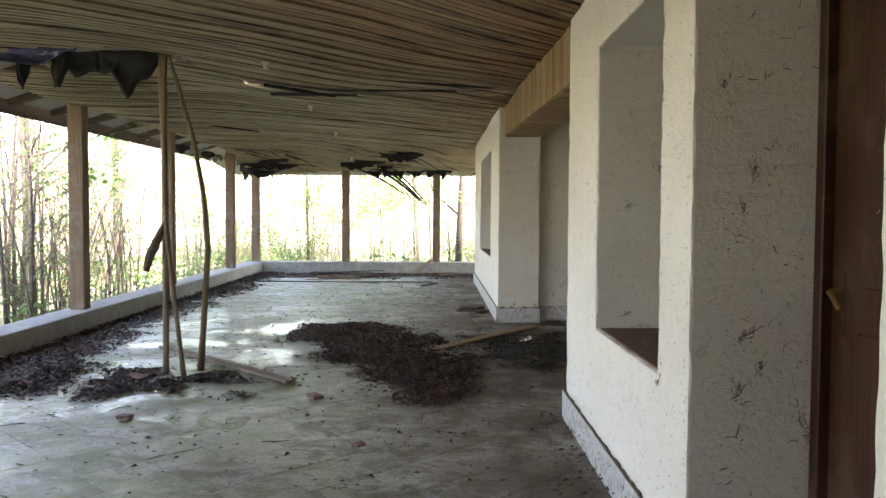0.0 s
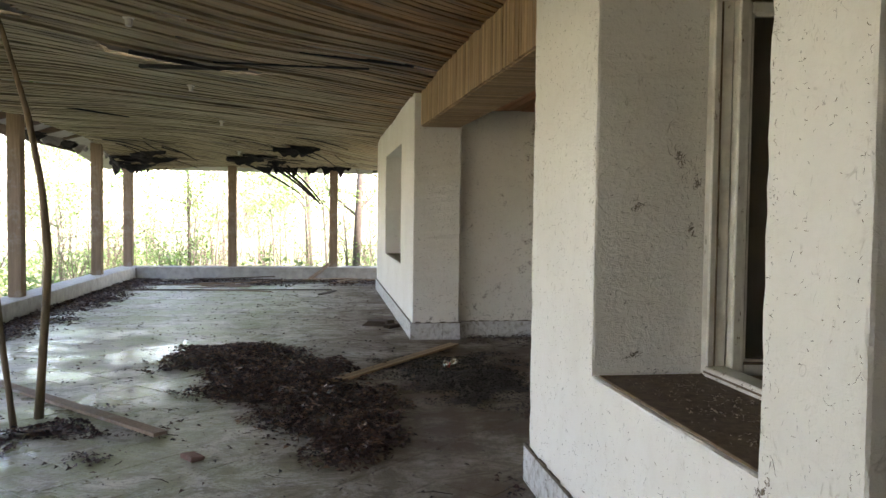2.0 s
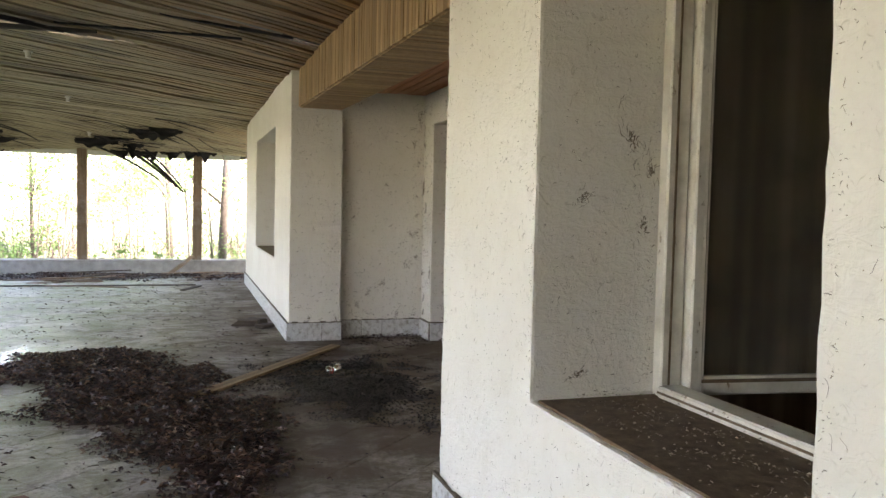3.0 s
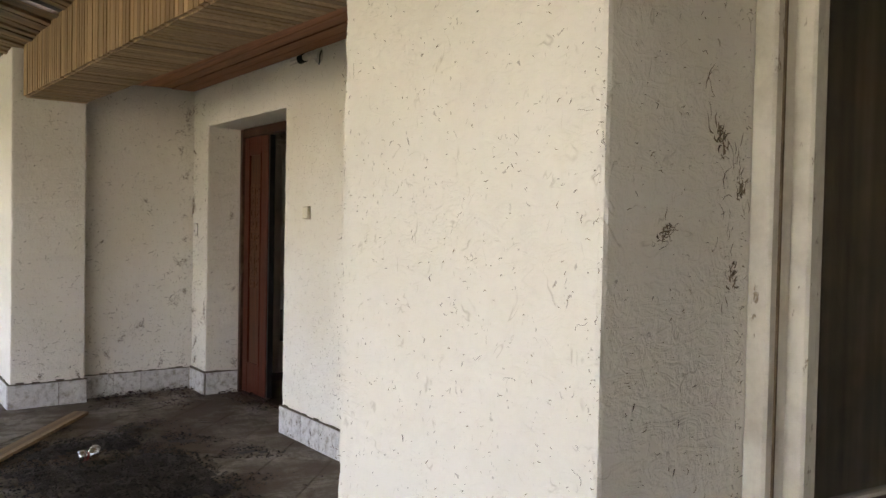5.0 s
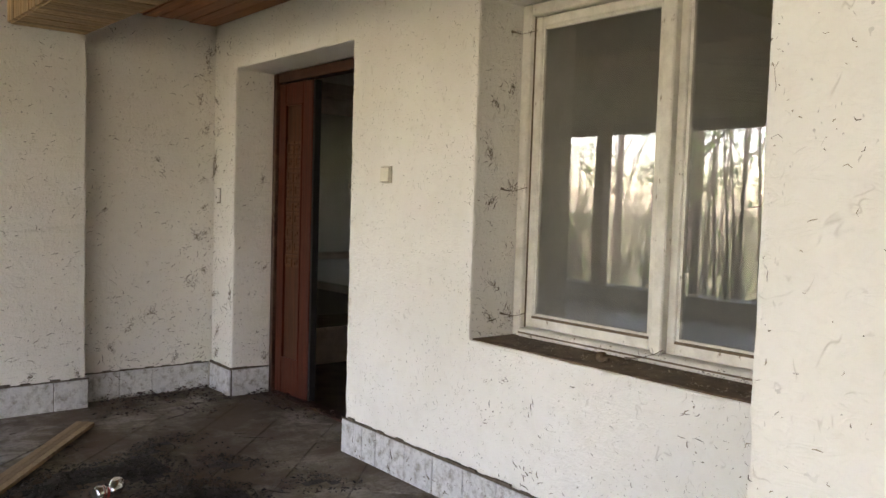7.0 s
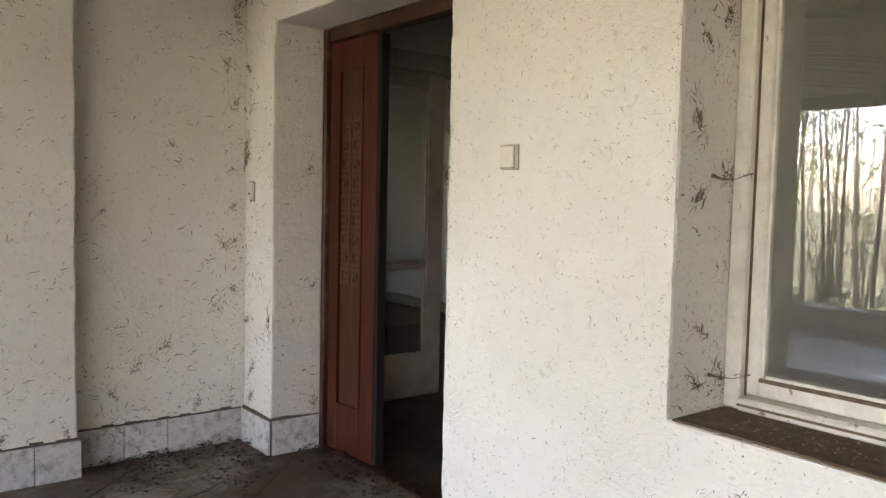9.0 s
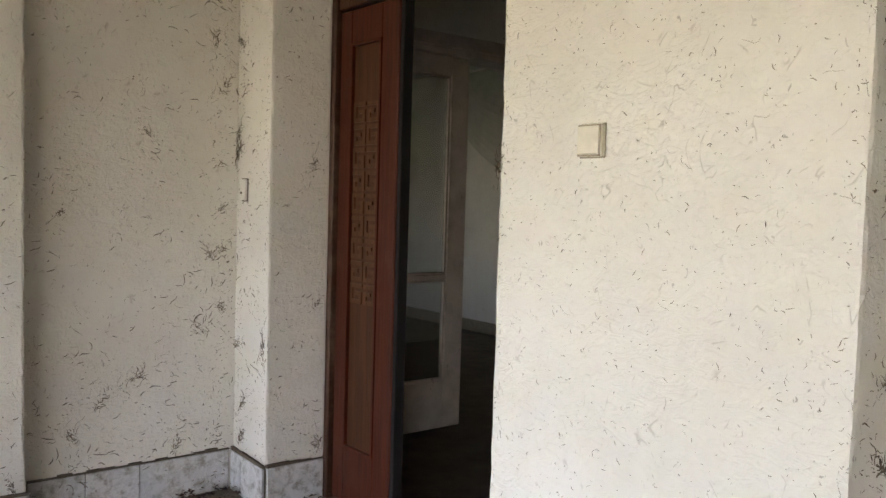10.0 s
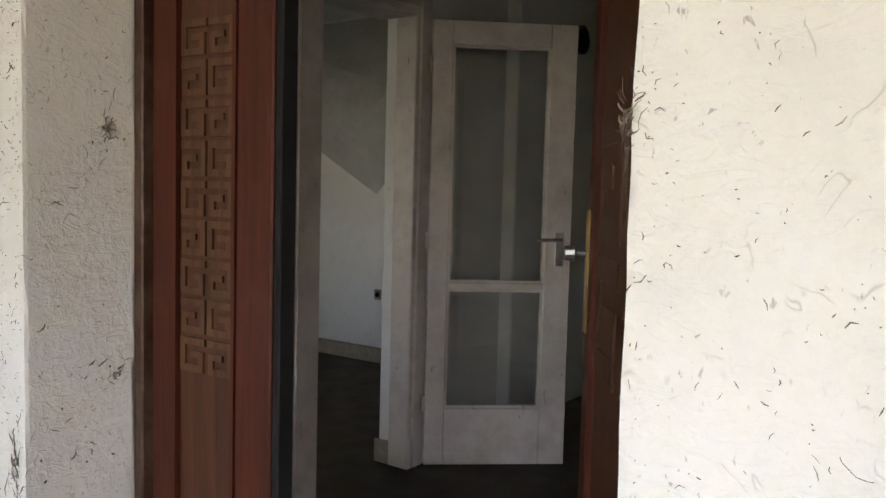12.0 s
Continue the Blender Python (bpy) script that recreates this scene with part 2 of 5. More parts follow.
M_INFLOOR = plain("dirty_inner_floor", (0.13, 0.105, 0.08), 0.75, 0, 0.6, 6, 0.4)
M_LATH = lath_surface("grey_brown_ceiling_boards")
M_CLAD = wood("honey_brown_cladding", (0.56, 0.385, 0.22), (0.33, 0.205, 0.105), "z", 1.0, 0.6, None, True, 0.7)
M_ALCC = wood("red_brown_ceiling_boards", (0.55, 0.235, 0.11), (0.28, 0.115, 0.056), "y", 1.0, 0.6, None, True, 0.4)
M_POST = wood("weathered_post_timber", (0.34, 0.245, 0.17), (0.20, 0.14, 0.095), "z", 1.0, 0.8, (0.30, 0.28, 0.25))
M_BOARD = wood("worn_board", (0.34, 0.20, 0.11), (0.16, 0.09, 0.05), "x", 1.0, 0.7, (0.28, 0.24, 0.2))
M_DARKW = wood("dark_roof_timber", (0.13, 0.10, 0.075), (0.06, 0.045, 0.035), "x", 1.0, 0.85)
M_STICK = wood("dry_stalk", (0.27, 0.20, 0.125), (0.11, 0.08, 0.05), "z", 1.0, 0.7)
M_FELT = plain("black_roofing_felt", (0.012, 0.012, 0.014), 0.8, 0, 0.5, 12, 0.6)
M_SHEET = plain("grey_roof_underlay", (0.26, 0.26, 0.25), 0.8, 0, 0.3, 6)
M_DOOR = wood("red_brown_varnished_wood", (0.098, 0.018, 0.006), (0.040, 0.008, 0.003), "z", 1.0, 0.55, (0.075, 0.022, 0.011), False, 0.2)
M_DOORD = wood("dark_brown_varnished_wood", (0.075, 0.028, 0.014), (0.03, 0.012, 0.007), "z", 1.0, 0.45, (0.11, 0.07, 0.045), False, 0.2)
M_WHITE = paint("cream_window_paint", (0.74, 0.71, 0.63), (0.28, 0.22, 0.15), 0.45)
M_PANEL = wood("brown_door_panel", (0.095, 0.032, 0.013), (0.042, 0.015, 0.007), "z", 1.0, 0.5, (0.075, 0.03, 0.016), False, 0.2)
M_CARVE = wood("worn_carved_wood", (0.125, 0.056, 0.025), (0.05, 0.021, 0.010), "z", 1.0, 0.5, (0.045, 0.02, 0.012), False, 0.2)
M_DARKWALL = striped_lining("brown_striped_lining", (0.24, 0.175, 0.12), (0.42, 0.33, 0.24))
M_IDOOR = paint("greyed_white_door_paint", (0.62, 0.56, 0.50), (0.30, 0.24, 0.18), 0.45, 0.2)
M_GLASS = glass_surface("dusty_pane", 0.16)
M_GLASS2 = glass_surface("grimy_pane", 0.13, 0.03)
M_FLECK = leaf_surface("stuck_dirt", (0.36, 0.295, 0.215), (0.045, 0.035, 0.025), 1.0)
M_THREAD = leaf_surface("dusty_cobweb_thread", (0.25, 0.20, 0.145), (0.06, 0.046, 0.032), 1.0)
M_LEAFD = leaf_surface("rotting_leaves", (0.085, 0.037, 0.024), (0.010, 0.007, 0.006), 0.5)
M_SOIL = leaf_surface("wet_black_soil", (0.030, 0.019, 0.012), (0.007, 0.005, 0.004), 0.55)
M_LEAFL = leaf_surface("dry_leaf", (0.27, 0.17, 0.11), (0.10, 0.06, 0.038), 0.7)
M_GREEN = leaf_surface("spring_leaves", (0.24, 0.40, 0.13), (0.11, 0.24, 0.07), 0.5, 0.55)
# bark of the far trees, lightened in colour to imitate haze
M_BARK_HAZE = plain("haze_paled_bark", (0.30, 0.27, 0.235), 0.9, 0, 0.4, 14, 0.5)
M_BARKR = plain("red_brown_shoot_bark", (0.20, 0.145, 0.125), 0.9, 0, 0.4, 14, 0.4)
M_BARK = plain("sapling_bark", (0.135, 0.118, 0.10), 0.9, 0, 0.5, 14, 0.5)
M_GRASS = leaf_surface("undergrowth", (0.20, 0.31, 0.11), (0.10, 0.18, 0.06), 0.6, 0.4)
M_GROUND = plain("woodland_ground", (0.27, 0.27, 0.16), 0.95, 0, 0.5, 3, 0.5)
M_PLASTIC = plain("yellowed_plastic", (0.72, 0.68, 0.56), 0.35, 0, 0.15, 40, 0.05)
M_BRASS = plain("tarnished_brass", (0.75, 0.52, 0.20), 0.3, 1.0, 0.3, 30, 0.1)
M_STEEL = plain("dull_steel", (0.42, 0.40, 0.38), 0.35, 1.0, 0.3, 30, 0.1)
M_ALU = plain("can_aluminium", (0.85, 0.85, 0.85), 0.25, 1.0, 0.15, 30, 0.1)
M_RED = plain("red_print", (0.45, 0.05, 0.04), 0.35)
M_CERAM = plain("dirty_porcelain", (0.60, 0.58, 0.52), 0.35)
M_BRICK = plain("brick_red_fragment", (0.27, 0.155, 0.12), 0.9, 0, 0.5, 25, 0.5)
M_WEB = plain("dust_and_cobweb", (0.15, 0.12, 0.088), 1.0, 0, 0.5, 40, 0.5)
M_PIPE = plain("green_grey_pipe", (0.20, 0.28, 0.27), 0.5)
M_PAPER = plain("sagging_paper", (0.56, 0.56, 0.52), 0.9, 0, 0.25, 5, 0.3)
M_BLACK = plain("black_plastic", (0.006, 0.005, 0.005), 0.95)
M_STONE = plain("old_skirting_cement", (0.42, 0.36, 0.27), 0.85)


# ---- mesh helpers ----
def mesh_of(name, bm, *mats):
    me = bpy.data.meshes.new(name)
    bm.to_mesh(me)
    bm.free()
    for m in mats:
        me.materials.append(m)
    return me


def part(name, bm, material, parent=None, label="", smooth=False):
    ob = new(name, mesh_of(name, bm, material))
    if smooth:
        for p in ob.data.polygons:
            p.use_smooth = True
    ob.parent = parent
    if label:
        ob["label"] = label
    return ob


def thing(name, label, category, at=(0, 0, 0), rz=0.0, group="", kind=""):
    ob = new(name)
    ob.empty_display_size = 0.1
    ob.matrix_world = pose(*at, 0, 0, rz)
    return tagged(ob, label, category, group, kind)


def add_box(bm, x0, x1, y0, y1, z0, z1, m=None):
    vs = [bm.verts.new((x, y, z)) for z in (z0, z1) for y in (y0, y1) for x in (x0, x1)]
    if m is not None:
        for v in vs:
            v.co = m @ v.co
    for f in ((0, 2, 3, 1), (4, 5, 7, 6), (0, 1, 5, 4), (2, 6, 7, 3), (0, 4, 6, 2), (1, 3, 7, 5)):
        bm.faces.new([vs[i] for i in f])
    return vs


def box(x0, x1, y0, y1, z0, z1, bevel=0.0, segs=1, m=None):
    bm = bmesh.new()
    add_box(bm, x0, x1, y0, y1, z0, z1, m)
    if bevel:
        bmesh.ops.bevel(bm, geom=bm.edges[:], offset=bevel, segments=segs, affect="EDGES", profile=0.6)
    return bm


def tube(bm, pts, radii, sides=6, cap=True):
    """A bent, tapered tube through pts."""
    rings = []
    pts = [Vector(p) for p in pts]
    for i, p in enumerate(pts):
        d = (pts[min(i + 1, len(pts) - 1)] - pts[max(i - 1, 0)]).normalized()
        a = d.orthogonal().normalized() if i == 0 else (a - d * a.dot(d)).normalized()
        c = d.cross(a)
        rings.append([bm.verts.new(p + radii[i] * (math.cos(t) * a + math.sin(t) * c)) for t in [2 * math.pi * k / sides for k in range(sides)]])
    for r, s in zip(rings, rings[1:]):
        for k in range(sides):
            bm.faces.new((r[k], r[(k + 1) % sides], s[(k + 1) % sides], s[k]))
    if cap and sides > 2:
        bm.faces.new(list(reversed(rings[0])))
        bm.faces.new(rings[-1])


def finer(cuts, step):
    out = []
    for a, b in zip(cuts, cuts[1:]):
        n = max(1, round((b - a) / step))
        out += [a + (b - a) * k / n for k in range(n)]
    return out + [cuts[-1]]


def wall_grid(axis, p0, p1, a0, a1, z0, z1, holes=(), bevel=0.012):
    """A wall of thickness p0..p1 across `axis`, from a0 to a1 along the other, with holes (a, b, z, z)."""
    bm = bmesh.new()
    aa = sorted({a0, a1, *[h[0] for h in holes], *[h[1] for h in holes]})
    zz = sorted({z0, z1, *[h[2] for h in holes], *[h[3] for h in holes]})
    if bevel > 0.01:
        aa, zz = finer(aa, 0.09), finer(zz, 0.055)

    def solid(i, j):
        if not (0 <= i < len(aa) - 1 and 0 <= j < len(zz) - 1):
            return False
        a, z = (aa[i] + aa[i + 1]) / 2, (zz[j] + zz[j + 1]) / 2
        return not any(h[0] < a < h[1] and h[2] < z < h[3] for h in holes)

    cache = {}

    def vert(p, i, j):
        if (p, i, j) not in cache:
            co = (p, aa[i], zz[j]) if axis == "x" else (aa[i], p, zz[j])
            cache[p, i, j] = bm.verts.new(co)
        return cache[p, i, j]

    for i in range(len(aa) - 1):
        for j in range(len(zz) - 1):
            if not solid(i, j):
                continue
            for p in (p0, p1):
                bm.faces.new([vert(p, i, j), vert(p, i + 1, j), vert(p, i + 1, j + 1), vert(p, i, j + 1)])
            for di, dj, e in ((-1, 0, ((i, j), (i, j + 1))), (1, 0, ((i + 1, j), (i + 1, j + 1))), (0, -1, ((i, j), (i + 1, j))), (0, 1, ((i, j + 1), (i + 1, j + 1)))):
                if not solid(i + di, j + dj):
                    (q, r), (s, t) = e
                    bm.faces.new([vert(p0, q, r), vert(p0, s, t), vert(p1, s, t), vert(p1, q, r)])
    bmesh.ops.recalc_face_normals(bm, faces=bm.faces[:])
    if bevel:
        sharp = [e for e in bm.edges if len(e.link_faces) == 2 and e.calc_face_angle(0) > 1.0]
        bmesh.ops.bevel(bm, geom=sharp, offset=bevel, segments=2, affect="EDGES", profile=0.6)
    if bevel > 0.01:
        # knocked and crumbled arrises
        bm.normal_update()
        moves = []
        for v in bm.verts:
            ns = [f.normal for f in v.link_faces]
            if any(ns[0].dot(q) < 0.98 for q in ns[1:]):
                k = 0.2 * noise.noise(v.co * 5.0) + 0.7 * noise.noise(v.co * 23.0) + 0.7 * noise.noise(v.co * 51.0)
                moves.append((v, v.normal * -0.009 * max(0.0, k)))
        for v, d in moves:
            v.co += d
    return bm


def structure(name, bm, material, label, category, smooth=False):
    return tagged(part(name, bm, material, None, "", smooth), label, category, "", "structure")


# ---- the large structure ----
AX, BX, CX = 1.007, 0.92, 2.214          # front planes of the two bays and the recess
CEIL = 2.47


def smooth01(t):
    t = min(max(t, 0.0), 1.0)
    return t * t * (3 - 2 * t)


def ceiling_height(x, y):
    z = CEIL - 0.10 * smooth01((-2.0 - x) / 1.5) - 0.36 * smooth01((y - 14.3) / 3.3)
    z -= 0.06 * smooth01(1 - math.hypot(x - 1.0, (y - 5.3) * 0.6) / 1.6)
    z -= 0.05 * smooth01(1 - math.hypot(x + 0.6, y - 7.6) / 1.6)
    return z + 0.018 * noise.noise((x * 0.7, y * 0.7, 0.0))


HOUSE_TOP = 2.56
structure("wall_south_bay", wall_grid("x", AX, 1.46, -5.0, 5.212, -0.02, HOUSE_TOP, [(1.74, 2.83, -0.02, 2.10), (3.19, 4.33, 0.68, 2.09)]), M_WALL, "rough white limewashed wall with doorway and deep window", "wall")
structure("wall_recess_south", wall_grid("y", 5.03, 5.212, 1.46, 6.4, -0.02, HOUSE_TOP, [], 0), M_WALL, "white plastered side wall of the recess", "wall")
structure("wall_recess", wall_grid("x", CX, 2.48, 5.212, 9.68, -0.02, HOUSE_TOP, [(5.66, 7.13, 0.70, 2.085), (8.05, 9.37, -0.02, 2.03)]), M_WALL, "rough white wall of the recess, flecked with dirt", "wall")
structure("wall_recess_north", wall_grid("y", 9.68, 10.05, 1.40, 2.48, -0.02, HOUSE_TOP, [], 0), M_WALL, "white plastered end wall of the recess", "wall")
structure("wall_north_bay", wall_grid("x", BX, 1.40, 9.56, 15.1, -0.02, HOUSE_TOP, [(10.88, 13.3, 0.68, 2.075)]), M_WALL, "white limewashed wall of the far bay with window", "wall")
structure("wall_hall_north", wall_grid("y", 9.88, 10.05, 2.48, 6.4, -0.02, HOUSE_TOP, [(2.92, 4.19, -0.02, 2.03)], 0.006), M_IN, "dull white inner wall with a double doorway", "wall")
structure("wall_back", wall_grid("x", 6.4, 6.6, -5.0, 15.1, -0.02, HOUSE_TOP, [], 0), M_IN, "dull white inner back wall", "wall")
structure("wall_far_room", wall_grid("x", 5.85, 6.0, 10.05, 14.85, -0.02, HOUSE_TOP, [], 0), M_IN, "pale painted wall of the far room", "wall")
structure("wall_house_north", wall_grid("y", 14.85, 15.1, 1.40, 6.4, -0.02, HOUSE_TOP, [], 0), M_WALL, "white plastered outer end wall", "wall")
structure("wall_inner_south", wall_grid("y", 2.88, 3.04, 1.46, 6.4, -0.02, HOUSE_TOP, [], 0), M_IN, "dull inner partition wall", "wall")
structure("wall_hall_south", wall_grid("y", 7.46, 7.60, 2.95, 6.4, -0.02, 2.50, [], 0), M_IN, "dull white inner partition wall", "wall")
# two unseen walls added behind the camera to darken the near door reveal
structure("wall_terrace_west", wall_grid("x", -3.72, -3.42, -1.6, 0.2, -0.3, 2.6, [], 0), M_WALL, "plain plastered wall, unseen, added to block light from the west", "wall")
structure("wall_terrace_end", wall_grid("y", -1.8, -1.6, -3.72, 1.04, -0.3, 2.75, [], 0), M_WALL, "plain plastered end wall, unseen, added to block light from behind", "wall")
structure("ceiling_rooms", box(1.48, 6.4, -5.0, 15.0, 2.5, 2.548), M_IN, "dull grey plaster ceiling of the rooms", "ceiling")
structure("floor_rooms", box(1.46, 6.4, -5.0, 14.85, -0.2, -0.008), M_INFLOOR, "dark dirty floor of the rooms", "floor")

# the terrace slab under its tiles
terrace = structure("floor", box(-3.44, 2.5, -5.0, 17.1, -0.3, -0.010), M_GROUT, "worn, stained terrace floor of square tiles", "floor")

# kerbs round the terrace
kerb = structure("kerb_west", box(-3.74, -3.40, 0.2, 17.5, -0.5, 0.22, 0.015, 2), M_CONC, "low weathered concrete kerb along the terrace", "kerb")
structure("kerb_north", box(-3.398, 5.5, 17.08, 17.5, -0.5, 0.222, 0.015, 2), M_CONC, "low weathered concrete kerb at the terrace end", "kerb")


def lath_ceiling():
    """Narrow boards laid on the slant, sagging and broken in places; one mesh."""
    bm = bmesh.new()
    rnd = random.Random(5)
    a = radians(43)
    d, nrm = Vector((math.cos(a), math.sin(a))), Vector((-math.sin(a), math.cos(a)))
    x0, x1, y0, y1 = -3.56, 1.05, -5.0, 17.55
    pitch, wide = 0.074, 0.053
    vs = [Vector((x, y)).dot(nrm) for x in (x0, x1) for y in (y0, y1)]
    v = min(vs)
    while v < max(vs):
        lo, hi = -1e9, 1e9
        for comp, p0, p1 in ((0, x0, x1), (1, y0, y1)):
            q = sorted(((p0 - nrm[comp] * v) / d[comp], (p1 - nrm[comp] * v) / d[comp]))
            lo, hi = max(lo, q[0]), min(hi, q[1])
        if hi - lo > 0.05:
            steps = max(2, int((hi - lo) / 0.3))
            jit = rnd.uniform(-0.006, 0.006) - (0.012 if rnd.random() < 0.06 else 0)
            wob = rnd.uniform(0, 50)
            ring_prev = None
            for k in range(steps + 1):
                u = lo + (hi - lo) * k / steps
                c = d * u + nrm * v
                gone = False
                # torn strips: one by the poles, one in the middle of the ceiling
                if -3.5 < c.x < -1.95 and abs(c.y - (6.55 + 0.10 * math.sin(5 * c.x))) < 0.20:
                    gone = True
                if abs(v - 5.44) < 0.04 and 4.05 < u < 6.3 or abs(v - 6.75) < 0.17 and 4.3 < u < 5.7 - 4 * abs(v - 6.75) or abs(v - 8.9) < 0.04 and 4.9 < u < 6.2:
                    gone = True
                z = ceiling_height(c.x, c.y) + jit + 0.010 * noise.noise((u * 0.8, wob, 1.0))
                w = wide / 2
                ring = [bm.verts.new((c.x + nrm.x * s * w, c.y + nrm.y * s * w, z + h)) for s, h in ((-1, 0.022), (-1, 0.0), (1, 0.0), (1, 0.022))]
                if ring_prev and not gone:
                    for i in range(3):
                        bm.faces.new((ring_prev[i], ring_prev[i + 1], ring[i + 1], ring[i]))
                ring_prev = None if gone else ring
        v += pitch
    bmesh.ops.delete(bm, geom=[q for q in bm.verts if not q.link_faces], context="VERTS")
    bmesh.ops.recalc_face_normals(bm, faces=bm.faces[:])
    return bm


structure("ceiling", lath_ceiling(), M_LATH, "sagging grey-brown board ceiling, stained and torn", "ceiling")


def roof_sheet(z_off, x_in, thick):
    bm = bmesh.new()
    xs = [-4.35, -3.6, -2.4, -1.2, 0.0, 1.04, x_in]
    ys = [-5.2 + 24.0 * k / 20 for k in range(21)]
    grid = []
    for y in ys:
        row = []
        for x in xs:
            z = 2.36 + 0.27 * smooth01((x + 4.35) / 0.9) + 0.10 * max(0, x + 3.5)
            far = smooth01((y - 15.2) / 3.6)
            z = z * (1 - far) + min(z, 2.03) * far
            row.append((bm.verts.new((x, y, z + z_off)), bm.verts.new((x, y, z + z_off + thick))))
        grid.append(row)
    for r, s in zip(grid, grid[1:]):
        for i in range(len(xs) - 1):
            for side in (0, 1):
                bm.faces.new((r[i][side], r[i + 1][side], s[i + 1][side], s[i][side]))
    bmesh.ops.recalc_face_normals(bm, faces=bm.faces[:])
    return bm


structure("roof", roof_sheet(0.09, 6.9, 0.05), M_FELT, "dark felted roof over terrace and house", "roof")

# wood-clad beam across the recess, a little out of line
beam = thing("beam", "boxed beam clad in honey-brown wooden laths over the recess", "beam", (0, 0, 0), 0, "", "structure")


def beam_skew(bm):
    for v in bm.verts:
        t = (9.56 - v.co.y) / 4.29
        v.co.x += 0.045 * t
        v.co.z -= 0.065 * t
    return bm


part("core", beam_skew(box(0.998, 1.355, 5.227, 9.555, 2.140, 2.50)), M_DARKW, beam)


def lath_row(n_, p0, step, wide, fn):
    bm = bmesh.new()
    rnd = random.Random(n_)
    for k in range(n_):
        j = rnd.uniform(-0.002, 0.002)
        add_box(bm, *fn(p0 + step * k, wide, j))
    return bm


_nl = int(4.31 / 0.052)
tagged(part("front_cladding", beam_skew(lath_row(_nl, 5.236, 0.052, 0.042, lambda p, w, j: (0.978 + j, 0.995, p, p + w, 2.130 + 2 * j, CEIL + 0.03))), M_CLAD, beam), kind="stuff")
tagged(part("soffit_cladding", beam_skew(lath_row(_nl, 5.236, 0.052, 0.042, lambda p, w, j: (0.996, 1.365 + 2 * j, p, p + w, 2.123 + j, 2.138))), M_CLAD, beam), kind="stuff")

# boarded ceiling of the recess
structure("ceiling_recess", lath_row(9, 1.37, 0.094, 0.084, lambda p, w, j: (p, p + w, 5.23, 9.67 - 0.03 * abs(math.sin(p * 9)), 2.325 + j, 2.345)), M_ALCC, "red-brown boarded ceiling of the recess", "ceiling")


# posts, rafters
def post(x, y, top, group, h0=0.218):
    ob = thing("post", "weathered square timber post standing on the kerb", "post", (x, y, h0), 0, group)
    bm = box(-0.078, 0.078, -0.078, 0.078, 0, top - h0, 0.008)
    part("shaft", bm, M_POST, ob)
    return ob


for _y in (2.8, 5.8, 8.87, 11.75, 15.2):
    post(-3.57, _y, ceiling_height(-3.5, _y) + 0.03, "terrace posts")
for _x in (-3.57, -1.68, 0.22, 2.1):
    post(_x, 17.3, 2.17, "terrace posts")


def rafter(y):
    ob = thing("rafter", "dark weathered rafter end under the eaves", "rafter", (0, 0, 0), 0, "eaves rafters")
    bm = bmesh.new()
    add_box(bm, -0.95, 0.0, -0.035, 0.035, -0.11, 0.0, pose(-3.42, y, 2.72, 0, -15, 0))
    part("timber", bm, M_DARKW, ob)


for _k in range(19):
    rafter(0.4 + 0.95 * _k)
structure("fascia", box(-4.37, -4.33, -1.6, 18.2, 2.285, 2.43, 0.005), M_DARKW, "dark weathered board along the eaves", "fascia")

ground_bm = bmesh.new()
bmesh.ops.create_grid(ground_bm, x_segments=120, y_segments=120, size=150)
for _v in ground_bm.verts:
    _r = max(-3.9 - _v.co.x, _v.co.y - 17.6, 0)
    _v.co.z = -0.42 + min(_r, 6) * 0.02 + 0.25 * noise.noise((_v.co.x * 0.15, _v.co.y * 0.15, 0)) * min(1, _r / 4)
structure("ground", ground_bm, M_GROUND, "green woodland ground covered in undergrowth", "ground")


